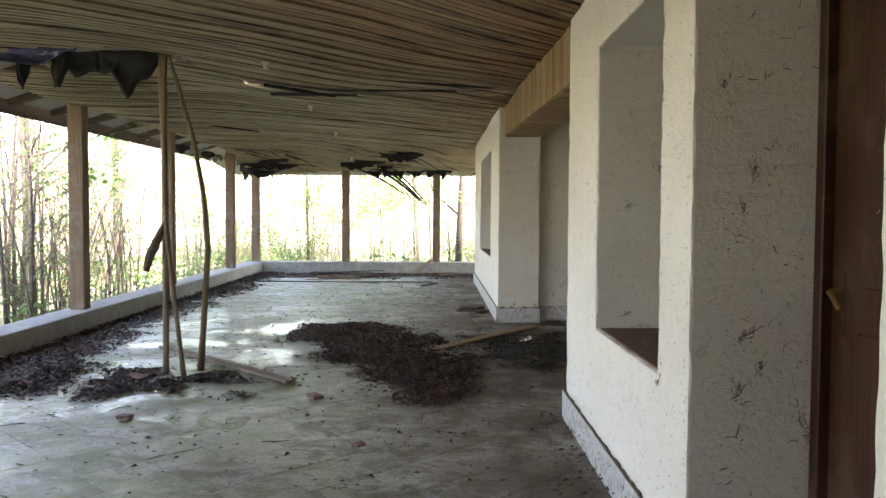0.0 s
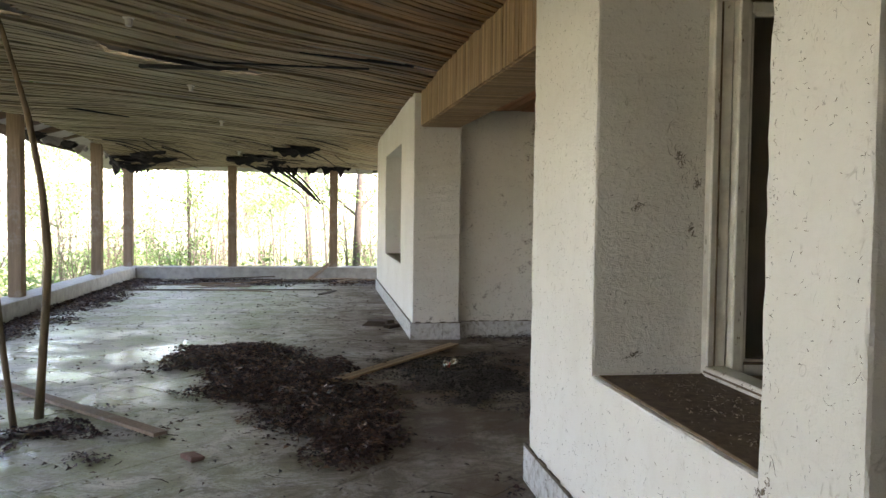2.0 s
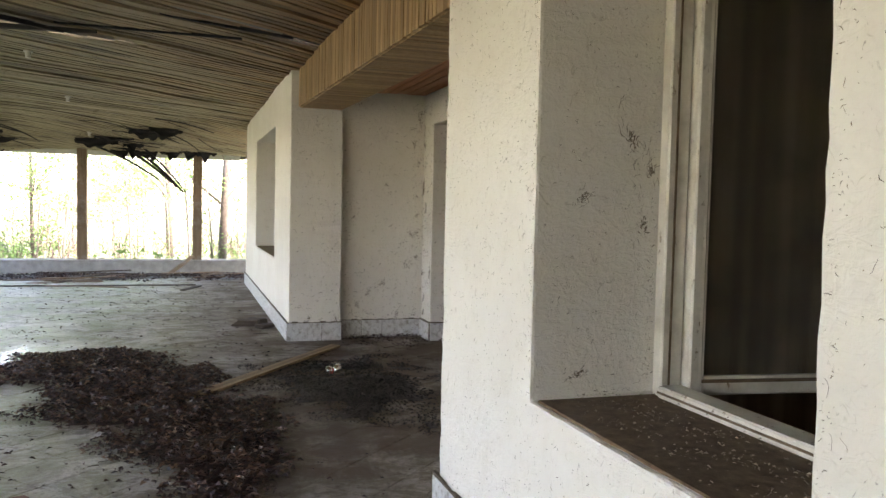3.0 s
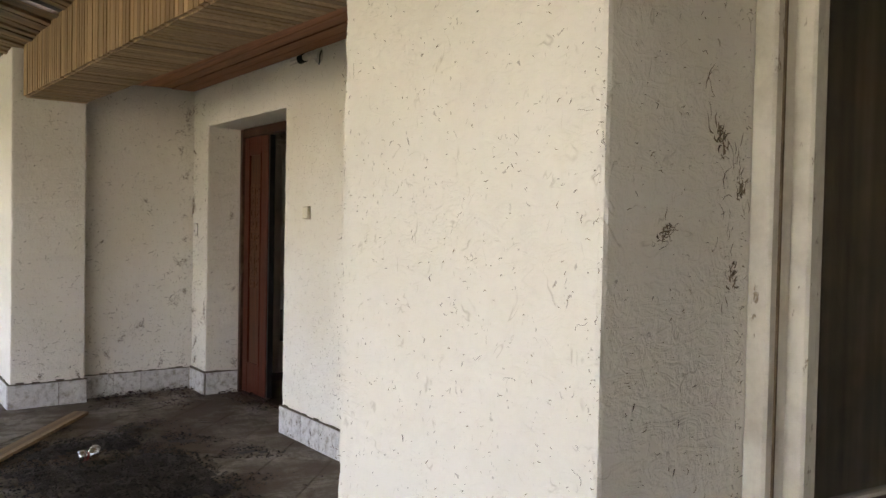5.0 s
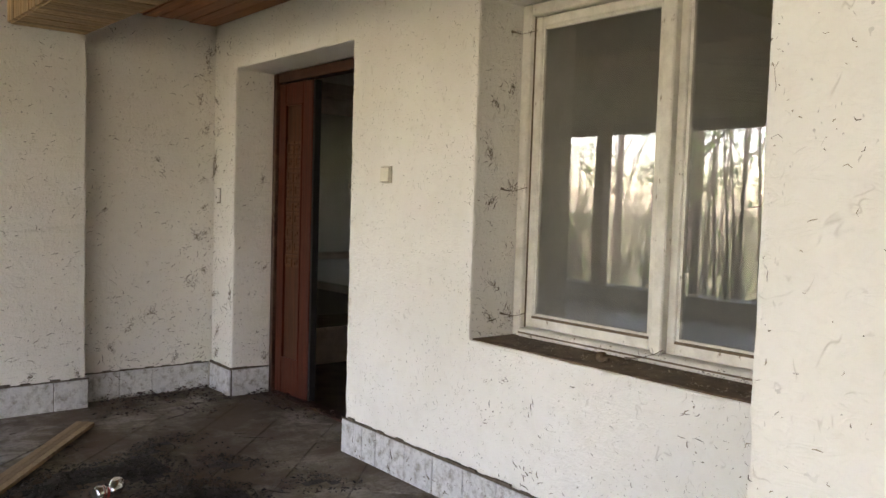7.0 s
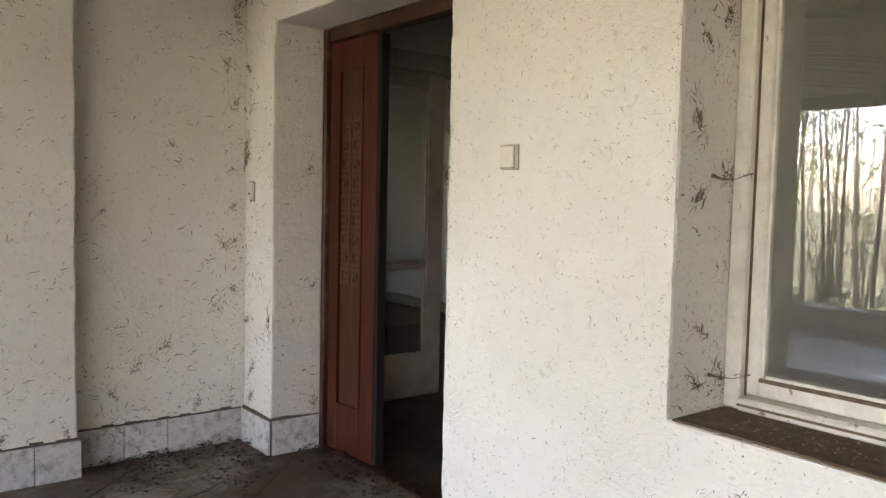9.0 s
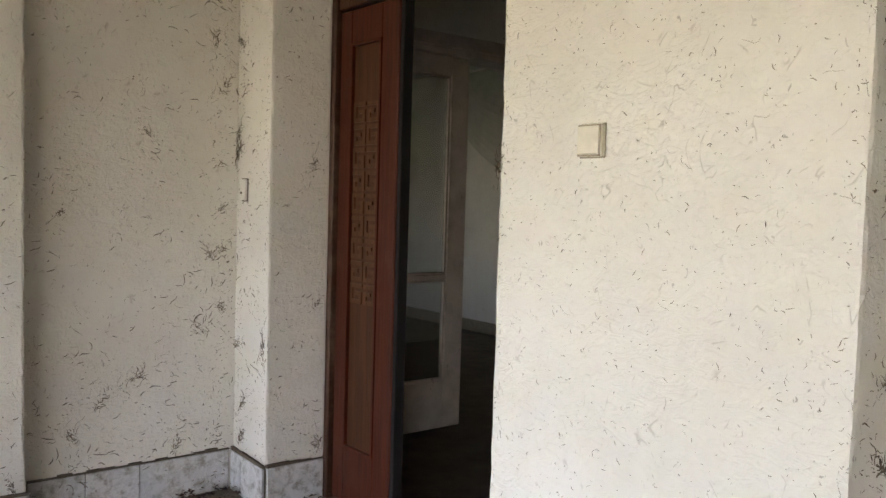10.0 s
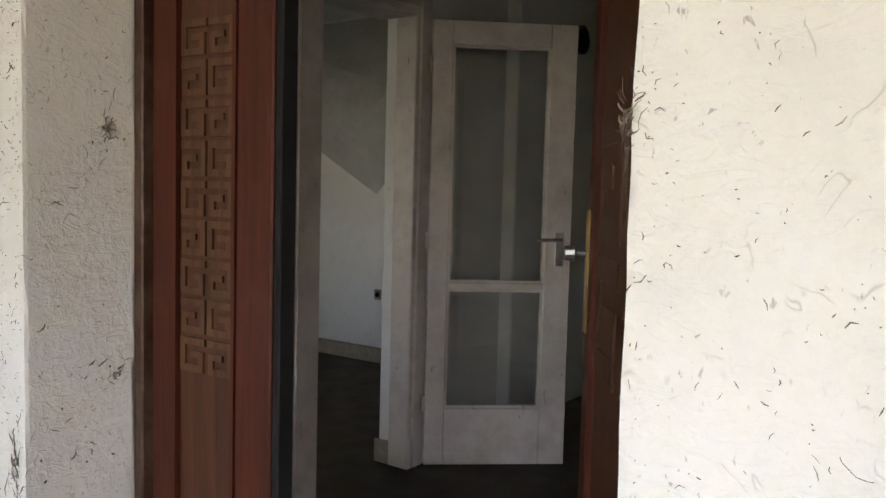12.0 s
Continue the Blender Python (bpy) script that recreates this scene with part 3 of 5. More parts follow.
# ---- windows ----
def window_unit(name, label, x, y0, y1, z0, z1, sashes, casement=0.048, glass=None):
    """A timber window lying across x; sashes: (hinge y, free y, degrees swung into the room)."""
    ob = thing(name, label, "window", (x, (y0 + y1) / 2, z0), 0, "", "structure")
    yc = (y0 + y1) / 2
    h = z1 - z0
    w0, w1 = y0 - yc, y1 - yc
    c = casement
    part("jamb", box(0, 0.075, w0, w0 + c, 0, h, 0.006), M_WHITE, ob)
    part("jamb", box(0, 0.075, w1 - c, w1, 0, h, 0.006), M_WHITE, ob)
    part("head", box(0.002, 0.075, w0 + c, w1 - c, h - c, h, 0.006), M_WHITE, ob)
    part("bottom_rail", box(-0.012, 0.075, w0 + c, w1 - c, 0, c * 0.75, 0.006), M_WHITE, ob, "chipped cream bottom rail")
    part("rail_groove", box(-0.0138, -0.010, w0 + c + 0.004, w1 - c - 0.004, c * 0.30, c * 0.44), M_SILL, ob, "brown groove line along the bottom rail")
    # dark strips painted in for the shade between jamb and sash
    part("shade_seam", box(0.025, 0.031, w0 + c, w0 + c + 0.004, c * 0.75, h - c), M_SILL, ob, "dark strip for the shaded groove beside the sash")
    part("shade_seam", box(0.025, 0.031, w1 - c - 0.004, w1 - c, c * 0.75, h - c), M_SILL, ob, "dark strip for the shaded groove beside the sash")
    for hy, fy, swing in sashes:
        wd = abs(fy - hy)
        s = 1 if fy > hy else -1
        low = c * 0.8 if swing < 5 else 0.008
        m = pose(0.032 if swing < 5 else 0.085, hy - yc, low, 0, 0, swing if s < 0 else -swing)
        leaf = new("sash", mesh_of("sash", bmesh.new()))
        bm = bmesh.new()
        hh = h - 1.05 * c - low
        st = 0.040
        for a0, a1, b0, b1 in ((0, st, 0, hh), (wd - st, wd, 0, hh), (st, wd - st, 0, st * 1.15), (st, wd - st, hh - st, hh)):
            add_box(bm, 0.0, 0.042, min(s * a0, s * a1), max(s * a0, s * a1), b0, b1, None)
        bmesh.ops.bevel(bm, geom=bm.edges[:], offset=0.005, segments=1, affect="EDGES")
        old = leaf.data
        leaf.data = mesh_of("sash", bm, M_WHITE)
        bpy.data.meshes.remove(old)
        leaf.parent = ob
        leaf.matrix_local = m
        bmb = bmesh.new()
        for a0, a1, b0, b1 in ((st, st + 0.008, st, hh - st), (wd - st - 0.012, wd - st, st, hh - st), (st + 0.012, wd - st - 0.012, st * 1.15, st * 1.15 + 0.012), (st + 0.012, wd - st - 0.012, hh - st - 0.012, hh - st)):
            add_box(bmb, 0.008, 0.032, min(s * a0, s * a1), max(s * a0, s * a1), b0, b1)
        part("glazing_bead", bmb, M_WHITE, leaf)
        part("rail_line", box(-0.003, 0.012, min(s * st, s * (wd - st)), max(s * st, s * (wd - st)), st * 1.15 - 0.006, st * 1.15 + 0.003), M_SILL, leaf, "brown line along the lower rail")
        pane = part("pane", box(0.018, 0.022, min(s * st, s * (wd - st)), max(s * st, s * (wd - st)), st, hh - st), glass or M_GLASS, leaf, "dusty glass pane")
        pane.visible_shadow = False
    return ob


def sill(x0, x1, y0, y1, z):
    structure("sill", box(x0, x1, y0, y1, z - 0.03, z + 0.004, 0.004), M_SILL, "window sill thick with brown dirt", "window sill")


window_unit("window_1", "cream-painted timber window with an inward-open sash", 1.425, 3.192, 4.328, 0.684, 2.088, [(4.245, 3.695, 83)], 0.05, M_GLASS2)
part("inner_jamb", box(0.078, 0.118, 0.482, 0.566, 0.003, 1.40, 0.006), M_WHITE, bpy.data.objects["window_1"])
sill(1.03, 1.47, 3.195, 4.325, 0.681)
window_unit("window_2", "cream-painted two-sash timber window with dusty panes", 2.452, 5.662, 7.128, 0.704, 2.083, [(7.082, 6.412, 0), (5.708, 6.378, 0)])
part("mullion", box(-0.004, 0.07, -0.024, 0.024, 0.036, 1.33, 0.006), M_WHITE, bpy.data.objects["window_2"], "central cream meeting stile")
sill(2.225, 2.46, 5.665, 7.125, 0.701)
window_unit("window_3", "cream-painted timber window of the far bay", 1.30, 10.882, 13.298, 0.684, 2.073, [(13.25, 12.10, 0), (10.93, 12.08, 0)])
sill(0.935, 1.32, 10.885, 13.295, 0.681)


# ---- doors ----
def meander(bm, x, u0, u1, z0, z1):
    """A carved key pattern as shallow ridges on a plane across x."""
    cell = (u1 - u0) / 2
    rows = int((z1 - z0) / cell)
    t = cell * 0.13
    for r in range(rows):
        for k in range(2):
            a, b = u0 + k * cell, z0 + r * cell
            f = -1 if (r + k) % 2 else 1
            c = a + cell / 2

            def bar(p0, p1, q0, q1):
                p0, p1 = sorted((c + f * p0 * cell, c + f * p1 * cell))
                add_box(bm, x - 0.006, x, p0, p1, b + q0 * cell, b + q1 * cell)

            bar(-0.46, 0.46, 0.76, 0.94)
            bar(-0.46, -0.28, 0.06, 0.76)
            bar(-0.28, 0.40, 0.06, 0.24)
            bar(0.22, 0.40, 0.24, 0.60)
            bar(-0.10, 0.22, 0.44, 0.60)


def panel_leaf(name, parent, width, height, m, stile_l, stile_r, label=""):
    """A carved front-door leaf: local y along its width, x its thickness, face at x=0."""
    leaf = part(name, box(0.012, 0.045, 0.0, width, 0.0, height), M_PANEL, parent, label)
    leaf.matrix_local = m
    # black strip put in for the dark gap along the leaf edge
    part("gap_strip", box(0.006, 0.050, -0.022, -0.002, 0.0, height, 0.002), M_BLACK, leaf, "black strip in place of the dark gap at the leaf edge")
    part("stile", box(0, 0.047, -0.001, stile_l, -0.001, height + 0.001, 0.004), M_DOOR, leaf)
    part("stile", box(0, 0.047, width - stile_r, width + 0.001, -0.001, height + 0.001, 0.004), M_DOOR, leaf)
    part("bottom_rail", box(0.001, 0.046, stile_l, width - stile_r, -0.001, 0.22, 0.004), M_DOOR, leaf)
    part("top_rail", box(0.001, 0.046, stile_l, width - stile_r, height - 0.13, height + 0.001, 0.004), M_DOOR, leaf)
    u0, u1 = stile_l + 0.012, width - stile_r - 0.012
    bm = bmesh.new()
    for a0, a1, b0, b1 in ((stile_l, stile_l + 0.01, 0.22, height - 0.13), (width - stile_r - 0.01, width - stile_r, 0.22, height - 0.13), (stile_l + 0.01, width - stile_r - 0.01, 0.22, 0.23), (stile_l + 0.01, width - stile_r - 0.01, height - 0.14, height - 0.13)):
        add_box(bm, -0.004, 0.012, a0, a1, b0, b1)
    part("moulding", bm, M_DOOR, leaf)
    bm = bmesh.new()
    meander(bm, 0.012, u0, u1, 0.80, 1.62)
    part("carving", bm, M_CARVE, leaf, "shallow carved key pattern")
    return leaf


door = thing("door_1", "red-brown carved double door, one leaf standing open", "door", (2.47, 8.05, 0.0), 0, "", "structure")
part("jamb", box(0, 0.075, 1.284, 1.318, 0.0, 2.028, 0.004), M_DOORD, door)
part("jamb", box(0, 0.075, 0.002, 0.05, 0.0, 2.028, 0.004), M_DOORD, door)
part("head", box(0.002, 0.075, 0.05, 1.262, 1.965, 2.028, 0.004), M_DOORD, door)
part("threshold", box(0.0, 0.09, 0.05, 1.262, -0.008, 0.012, 0.003), M_DOORD, door)
panel_leaf("door_leaf", door, 0.38, 1.945, pose(0.036, 0.892, 0.016, 0, 0, 2.5), 0.105, 0.075)
leaf_r = panel_leaf("door_leaf", door, 0.88, 1.945, pose(0.035, 0.055, 0.016, 0, 0, -57), 0.13, 0.115, "inward-open carved leaf with brass plate")
part("brass_plate", box(-0.006, 0.0, 0.835, 0.872, 0.88, 1.19, 0.002), M_BRASS, leaf_r)
bm = bmesh.new()
tube(bm, [(0, 0.853, 1.08), (-0.03, 0.853, 1.08), (-0.036, 0.853, 1.08), (-0.06, 0.853, 1.08)], [0.008, 0.008, 0.021, 0.017], 10)
part("knob", bm, M_STEEL, leaf_r)

door2 = thing("door_2", "closed dark red-brown entrance door with a lever handle", "door", (1.40, 1.74, 0.0), 0, "", "structure")
part("jamb", box(0, 0.08, 1.035, 1.088, 0, 2.098, 0.004), M_DOORD, door2)
part("jamb", box(0, 0.08, 0.002, 0.06, 0, 2.098, 0.004), M_DOORD, door2)
part("head", box(0.002, 0.08, 0.06, 1.035, 2.03, 2.098, 0.004), M_DOORD, door2)
d2 = part("door_leaf", box(0.034, 0.072, 0.062, 1.033, 0.01, 2.028, 0.004), M_DOORD, door2)
part("moulding", box(0.022, 0.034, 0.20, 0.86, 1.05, 1.9, 0.006), M_DOORD, d2)
part("moulding", box(0.022, 0.034, 0.20, 0.86, 0.25, 0.92, 0.006), M_DOORD, d2)
bm = bmesh.new()
tube(bm, [(0.034, 0.965, 1.03), (0.0, 0.965, 1.03), (-0.012, 0.955, 1.028), (-0.016, 0.89, 0.985)], [0.009, 0.009, 0.009, 0.006], 8)
part("lever_handle", bm, M_BRASS, d2)
part("lock_plate", box(0.031, 0.035, 0.950, 0.980, 0.90, 1.08, 0.001), M_DOORD, d2)

# glazed double door of the hall
door3 = thing("door_3", "greyed white glazed double door, one leaf swung open", "door", (2.92, 9.868, 0.0), 0, "", "structure")
part("jamb", box(0.002, 0.05, -0.012, 0.19, 0, 2.028, 0.004), M_IDOOR, door3)
part("jamb", box(1.235, 1.268, -0.012, 0.10, 0, 2.028, 0.004), M_IDOOR, door3)
part("architrave", box(1.27, 1.345, -0.016, 0.008, 0, 2.10, 0.005), M_IDOOR, door3)
part("head", box(0.05, 1.235, -0.012, 0.19, 1.995, 2.028, 0.004), M_IDOOR, door3)
part("architrave", box(-0.07, 1.268, -0.016, 0.008, 2.03, 2.10, 0.005), M_IDOOR, door3)


def glazed_leaf(m, width, label=""):
    """Local x along the width from the hinge, y its thickness."""
    st, hgt = 0.09, 1.98
    leaf = part("door_leaf", bmesh.new(), M_IDOOR, door3, label)
    bm = bmesh.new()
    for a0, a1, b0, b1 in ((0, st, 0, hgt), (width - st - 0.03, width, 0, hgt), (st, width - st - 0.03, 0, 0.26), (st, width - st - 0.03, hgt - 0.105, hgt), (st, width - st - 0.03, 0.80, 0.83)):
        add_box(bm, a0, a1, -0.02, 0.02, b0, b1)
    bmesh.ops.bevel(bm, geom=bm.edges[:], offset=0.004, segments=1, affect="EDGES")
    bm.to_mesh(leaf.data)
    bm.free()
    leaf.matrix_local = m
    x1 = width - st - 0.03
    bm = bmesh.new()
    for b0, b1 in ((0.26, 0.80), (0.83, hgt - 0.105)):
        for q in ((st, st + 0.011, b0, b1), (x1 - 0.011, x1, b0, b1), (st + 0.011, x1 - 0.011, b0, b0 + 0.011), (st + 0.011, x1 - 0.011, b1 - 0.011, b1)):
            add_box(bm, q[0], q[1], -0.012, 0.012, q[2], q[3])
    part("glazing_bead", bm, M_IDOOR, leaf)
    for b0, b1 in ((0.26, 0.80), (0.83, hgt - 0.105)):
        p = part("pane", box(st, x1, -0.002, 0.002, b0, b1), M_GLASS, leaf, "dusty glass pane")
        p.visible_shadow = False
    return leaf


glazed_leaf(pose(0.052, 0.03, 0.012), 0.64)
gl = glazed_leaf(pose(1.325, -0.032, 0.012, 0, 0, -48.9), 0.645, "open leaf with a steel lever handle")
bm = bmesh.new()
tube(bm, [(0.59, -0.02, 1.03), (0.59, -0.055, 1.03), (0.575, -0.062, 1.03), (0.48, -0.062, 1.028)], [0.009, 0.009, 0.009, 0.008], 8)
part("lever_handle", bm, M_STEEL, gl)
part("lock_plate", box(0.572, 0.61, -0.0245, -0.0195, 0.91, 1.06, 0.002), M_STEEL, gl)
for _z in (0.25, 0.98, 1.75):
    bm = bmesh.new()
    tube(bm, [(-0.006, -0.024, _z), (-0.006, -0.024, _z + 0.07)], [0.009, 0.009], 8)
    part("hinge", bm, M_IDOOR, gl)


# ---- skirting of tiles ----
SKIRT_MESH = {}


def skirting(axis, plane, a0, a1, out, seed, h=0.165):
    """Tiles along a wall face: axis is the wall's normal, out its outward sign."""
    rnd = random.Random(seed)
    base = structure("baseboard", bmesh.new(), M_GROUT, "marbled white skirting tiles with a dirty top edge", "baseboard")
    bm = bmesh.new()
    p0, p1 = sorted((plane + out * 0.001, plane + out * 0.009))
    top = (plane + out * 0.004, plane + out * 0.017) if out > 0 else (plane - 0.017, plane - 0.004)
    if axis == "x":
        add_box(bm, p0, p1, a0, a1, -0.004, h - 0.004)
    else:
        add_box(bm, a0, a1, p0, p1, -0.004, h - 0.004)
    # crust of dust along the top
    n = max(2, int((a1 - a0) / 0.05))
    for k in range(n):
        u = a0 + (a1 - a0) * k / n
        e = a0 + (a1 - a0) * (k + 1) / n
        z = h + 0.001
        hh = rnd.uniform(0.003, 0.015)
        if axis == "x":
            add_box(bm, *top, u, e, z, z + hh)
        else:
            add_box(bm, u, e, *top, z, z + hh)
    bm.to_mesh(base.data)
    bm.free()
    base.data.materials.clear()
    base.data.materials.append(M_WEB)
    u = a0 + 0.001
    while u < a1 - 0.02:
        w = min(rnd.choice((0.20, 0.20, 0.115, 0.325)), a1 - u)
        if a1 - u - w < 0.05:
            w = a1 - u
        w = round(w - 0.004, 3)
        if w not in SKIRT_MESH:
            bmt = box(-0.006, 0.006, 0, w, 0, h, 0.0025)
            SKIRT_MESH[w] = mesh_of("skirting_tile", bmt, M_TILE)
        t = new("skirting_tile", SKIRT_MESH[w])
        jit = rnd.uniform(-0.001, 0.001)
        if axis == "x":
            t.matrix_world = pose(plane + out * (0.0135 + jit), u, 0)
        else:
            t.matrix_world = pose(u + w, plane + out * (0.0135 + jit), 0, 0, 0, 90)
        t.parent = base
        u += w + 0.004
    return base


skirting("x", AX, 2.84, 5.237, -1, 1)
skirting("x", AX, -2.0, 1.73, -1, 2)
skirting("y", 5.212, AX + 0.02, CX, 1, 3)
skirting("x", CX, 5.242, 8.05, -1, 4)
skirting("x", CX, 9.355, 9.66, -1, 5)
skirting("y", 9.37, CX, 2.468, -1, 6)
skirting("y", 9.68, 1.425, CX - 0.02, -1, 7)
skirting("y", 9.56, BX - 0.018, 1.415, -1, 8)
skirting("x", BX, 9.56, 15.1, -1, 9)


# ---- small fittings of the recess ----
sw = thing("light_switch", "yellowed plastic rocker light switch on the plaster", "light switch", (CX, 7.735, 1.335))
part("plate", box(-0.016, 0.0, -0.036, 0.036, 0.003, 0.077, 0.005, 2), M_PLASTIC, sw)
# rim and rocker gap in a darker colour stand in for shadow lines
part("dark_rim", box(-0.004, 0.0, -0.038, 0.038, 0.001, 0.079, 0.002), M_STONE, sw, "darker rim in place of the shadow line round the plate")
part("rocker_gap", box(-0.0165, -0.012, -0.034, 0.034, 0.005, 0.075, 0.001), M_STONE, sw)
part("rocker", box(-0.021, -0.014, -0.031, 0.031, 0.008, 0.072, 0.003, 2), M_PLASTIC, sw)
so = thing("wall_box", "small paint-covered junction box on the plaster", "junction box", (CX, 9.59, 1.21))
part("cover", box(-0.014, 0.0, -0.026, 0.026, 0, 0.085, 0.004), M_WALL, so)
part("dark_rim", box(-0.003, 0.0, -0.030, 0.030, -0.004, 0.089, 0.001), M_WEB, so, "dark rim round the cover")
bm = bmesh.new()
tube(bm, [(-0.014, 0.008, 0.03), (-0.017, 0.008, 0.03)], [0.006, 0.005], 8)
part("screw", bm, M_WEB, so)
lamp = thing("wall_lamp", "bare broken lamp holder with dangling wire", "lamp", (CX, 7.62, 2.285))
bm = bmesh.new()
tube(bm, [(0, 0, 0), (-0.012, 0, 0), (-0.02, 0.0, 0.0)], [0.045, 0.045, 0.03], 14)
part("base", bm, M_CERAM, lamp)
bm = bmesh.new()
tube(bm, [(-0.018, 0.0, 0), (-0.05, 0.03, -0.005), (-0.06, 0.07, -0.01)], [0.022, 0.02, 0.02], 10)
part("neck", bm, M_CERAM, lamp)
bm = bmesh.new()
tube(bm, [(-0.06, 0.07, -0.01), (-0.066, 0.115, -0.016)], [0.026, 0.026], 12)
part("socket", bm, M_BLACK, lamp)
bm = bmesh.new()
for dz in (-0.008, 0.010):
    tube(bm, [(-0.066, 0.115, -0.016 + dz), (-0.08, 0.22, -0.025 + dz * 1.4)], [0.006, 0.003], 6)
part("prong", bm, M_CERAM, lamp)
bm = bmesh.new()
tube(bm, [(-0.012, -0.045, 0.02), (-0.03, -0.06, -0.01), (-0.025, -0.05, -0.045), (-0.02, -0.03, -0.06)], [0.004] * 4, 5)
part("wire", bm, M_BLACK, lamp)
kb = thing("rusty_knob", "small rusted window knob lying on the sill", "knob", (2.30, 6.50, 0.705))
bm = bmesh.new()
tube(bm, [(0, -0.02, 0.016), (0, 0.0, 0.017), (0, 0.004, 0.02), (0, 0.024, 0.02)], [0.008, 0.008, 0.02, 0.017], 10)
part("knob", bm, M_SILL, kb)


def dirt_clump(at, size, seed, normal):
    """A dusty rag of cobweb with trailing threads, lying against a wall; normal points out of it."""
    rnd = random.Random(seed)
    ob = thing("cobweb_clump", "grey-brown clump of dusty cobweb on the wall", "cobweb", at)
    n = Vector(normal)
    side = n.cross(Vector((0, 0, 1))).normalized()
    bm = bmesh.new()
    lean = rnd.uniform(-1.2, 1.2)
    up = Vector((0, 0, 1))
    run = side * math.sin(lean) + up * math.cos(lean)
    for k in range(34):
        core = k < 22
        t = rnd.gauss(0, 0.55 if core else 1.3)
        p = run * t * size * 1.5 + (side * rnd.gauss(0, 1) + up * rnd.gauss(0, 1)) * size * (0.26 if core else 0.6) + n * rnd.uniform(0.001, 0.006)
        ang = lean + rnd.gauss(0, 0.8 if core else 0.5)
        ln = size * rnd.uniform(0.5, 1.1) * (1 if core else 1.7)
        w = rnd.uniform(0.0009, 0.0019) if core else rnd.uniform(0.0004, 0.0009)
        pts = [p]
        for _k in range(3):
            pts.append(pts[-1] + (side * math.sin(ang) + up * math.cos(ang)) * ln / 3 + n * rnd.uniform(-0.001, 0.0016))
            ang += rnd.uniform(-0.9, 0.9)
        tube(bm, pts, [w * 0.4, w, w * 0.8, w * 0.2], 4, False)
    tagged(part("clump", bm, M_THREAD, ob), kind="stuff")


_c = (-1, 0, 0)
_m = (0, -1, 0)
for _k, (_a, _s, _n) in enumerate([
    ((1.849, 9.68, 1.457), 0.018, _m), ((1.796, 9.68, 0.497), 0.034, _m), ((2.083, 9.68, 0.678), 0.040, _m), ((1.681, 9.68, 0.429), 0.026, _m), ((1.536, 9.68, 1.147), 0.014, _m),
    ((1.580, 9.68, 0.310), 0.022, _m), ((2.102, 9.68, 0.984), 0.024, _m), ((1.962, 9.68, 0.205), 0.028, _m), ((2.15, 9.68, 1.66), 0.03, _m), ((2.12, 9.68, 1.85), 0.032, _m), ((2.17, 9.68, 2.08), 0.026, _m),
    ((CX, 9.655, 1.455), 0.034, _c), ((CX, 9.40, 0.63), 0.034, _c), ((CX, 9.59, 0.37), 0.030, _c), ((CX, 9.60, 0.23), 0.024, _c), ((CX, 9.63, 1.85), 0.02, _c), ((2.405, 9.37, 1.358), 0.026, _m), ((2.44, 9.37, 0.21), 0.03, _m), ((2.42, 9.37, 0.80), 0.014, _m),
    ((2.30, 7.13, 1.455), 0.030, _m), ((2.44, 7.13, 1.318), 0.026, _m), ((2.306, 7.13, 1.263), 0.018, _m), ((2.344, 7.13, 0.911), 0.020, _m), ((2.329, 7.13, 0.779), 0.024, _m), ((2.44, 7.13, 0.783), 0.026, _m), ((2.40, 7.13, 1.72), 0.022, _m), ((2.32, 7.13, 1.66), 0.016, _m),
    ((1.322, 4.33, 1.475), 0.030, _m), ((1.165, 4.33, 1.297), 0.015, _m), ((1.374, 4.33, 1.21), 0.020, _m), ((1.396, 4.33, 1.387), 0.018, _m), ((1.157, 4.33, 0.756), 0.014, _m),
    ((1.175, 2.83, 0.863), 0.030, _m), ((1.176, 2.83, 0.684), 0.030, _m), ((1.206, 2.83, 1.391), 0.014, _m), ((1.106, 2.83, 1.664), 0.012, _m), ((1.235, 2.83, 0.77), 0.016, _m), ((1.172, 2.83, 1.281), 0.011, _m), ((1.39, 2.83, 0.56), 0.045, _m),
    ((AX, 3.16, 0.66), 0.02, _c), ((CX, 8.052, 1.32), 0.016, _c), ((1.10, 9.56, 0.20), 0.030, _m), ((1.36, 9.56, 0.19), 0.018, _m)]):
    dirt_clump(_a, _s, _k, _n)


def flecks(name, origin, udir, n_out, ulen, zlen, count, seed, holes=()):
    """Fly specks, straw and dead gnats stuck to a plaster face: short curled dark strokes."""
    rnd = random.Random(seed)
    bm = bmesh.new()
    o, u, n = Vector(origin), Vector(udir), Vector(n_out)
    for _ in range(count):
        a, z = rnd.uniform(0, ulen), zlen * rnd.random()
        if any(h[0] < a < h[1] and h[2] < z < h[3] for h in holes):
            continue
        p = o + u * a + Vector((0, 0, z)) + n * 0.0005
        t = rnd.uniform(0, 6.28)
        ln = rnd.choice((0.002, 0.002, 0.003, 0.005, 0.008, 0.013)) * rnd.uniform(0.6, 1.4)
        bend = rnd.uniform(-1.2, 1.2)
        q = p + (u * math.cos(t) + Vector((0, 0, math.sin(t)))) * ln / 2 + n * rnd.uniform(0.001, 0.004)
        r = q + (u * math.cos(t + bend) + Vector((0, 0, math.sin(t + bend)))) * ln / 2
        w = rnd.uniform(0.0004, 0.0011)
        if rnd.random() < 0.025:
            # a longer loose thread
            pts, ang = [p], t
            for _k in range(5):
                ang += rnd.uniform(-0.8, 0.8)
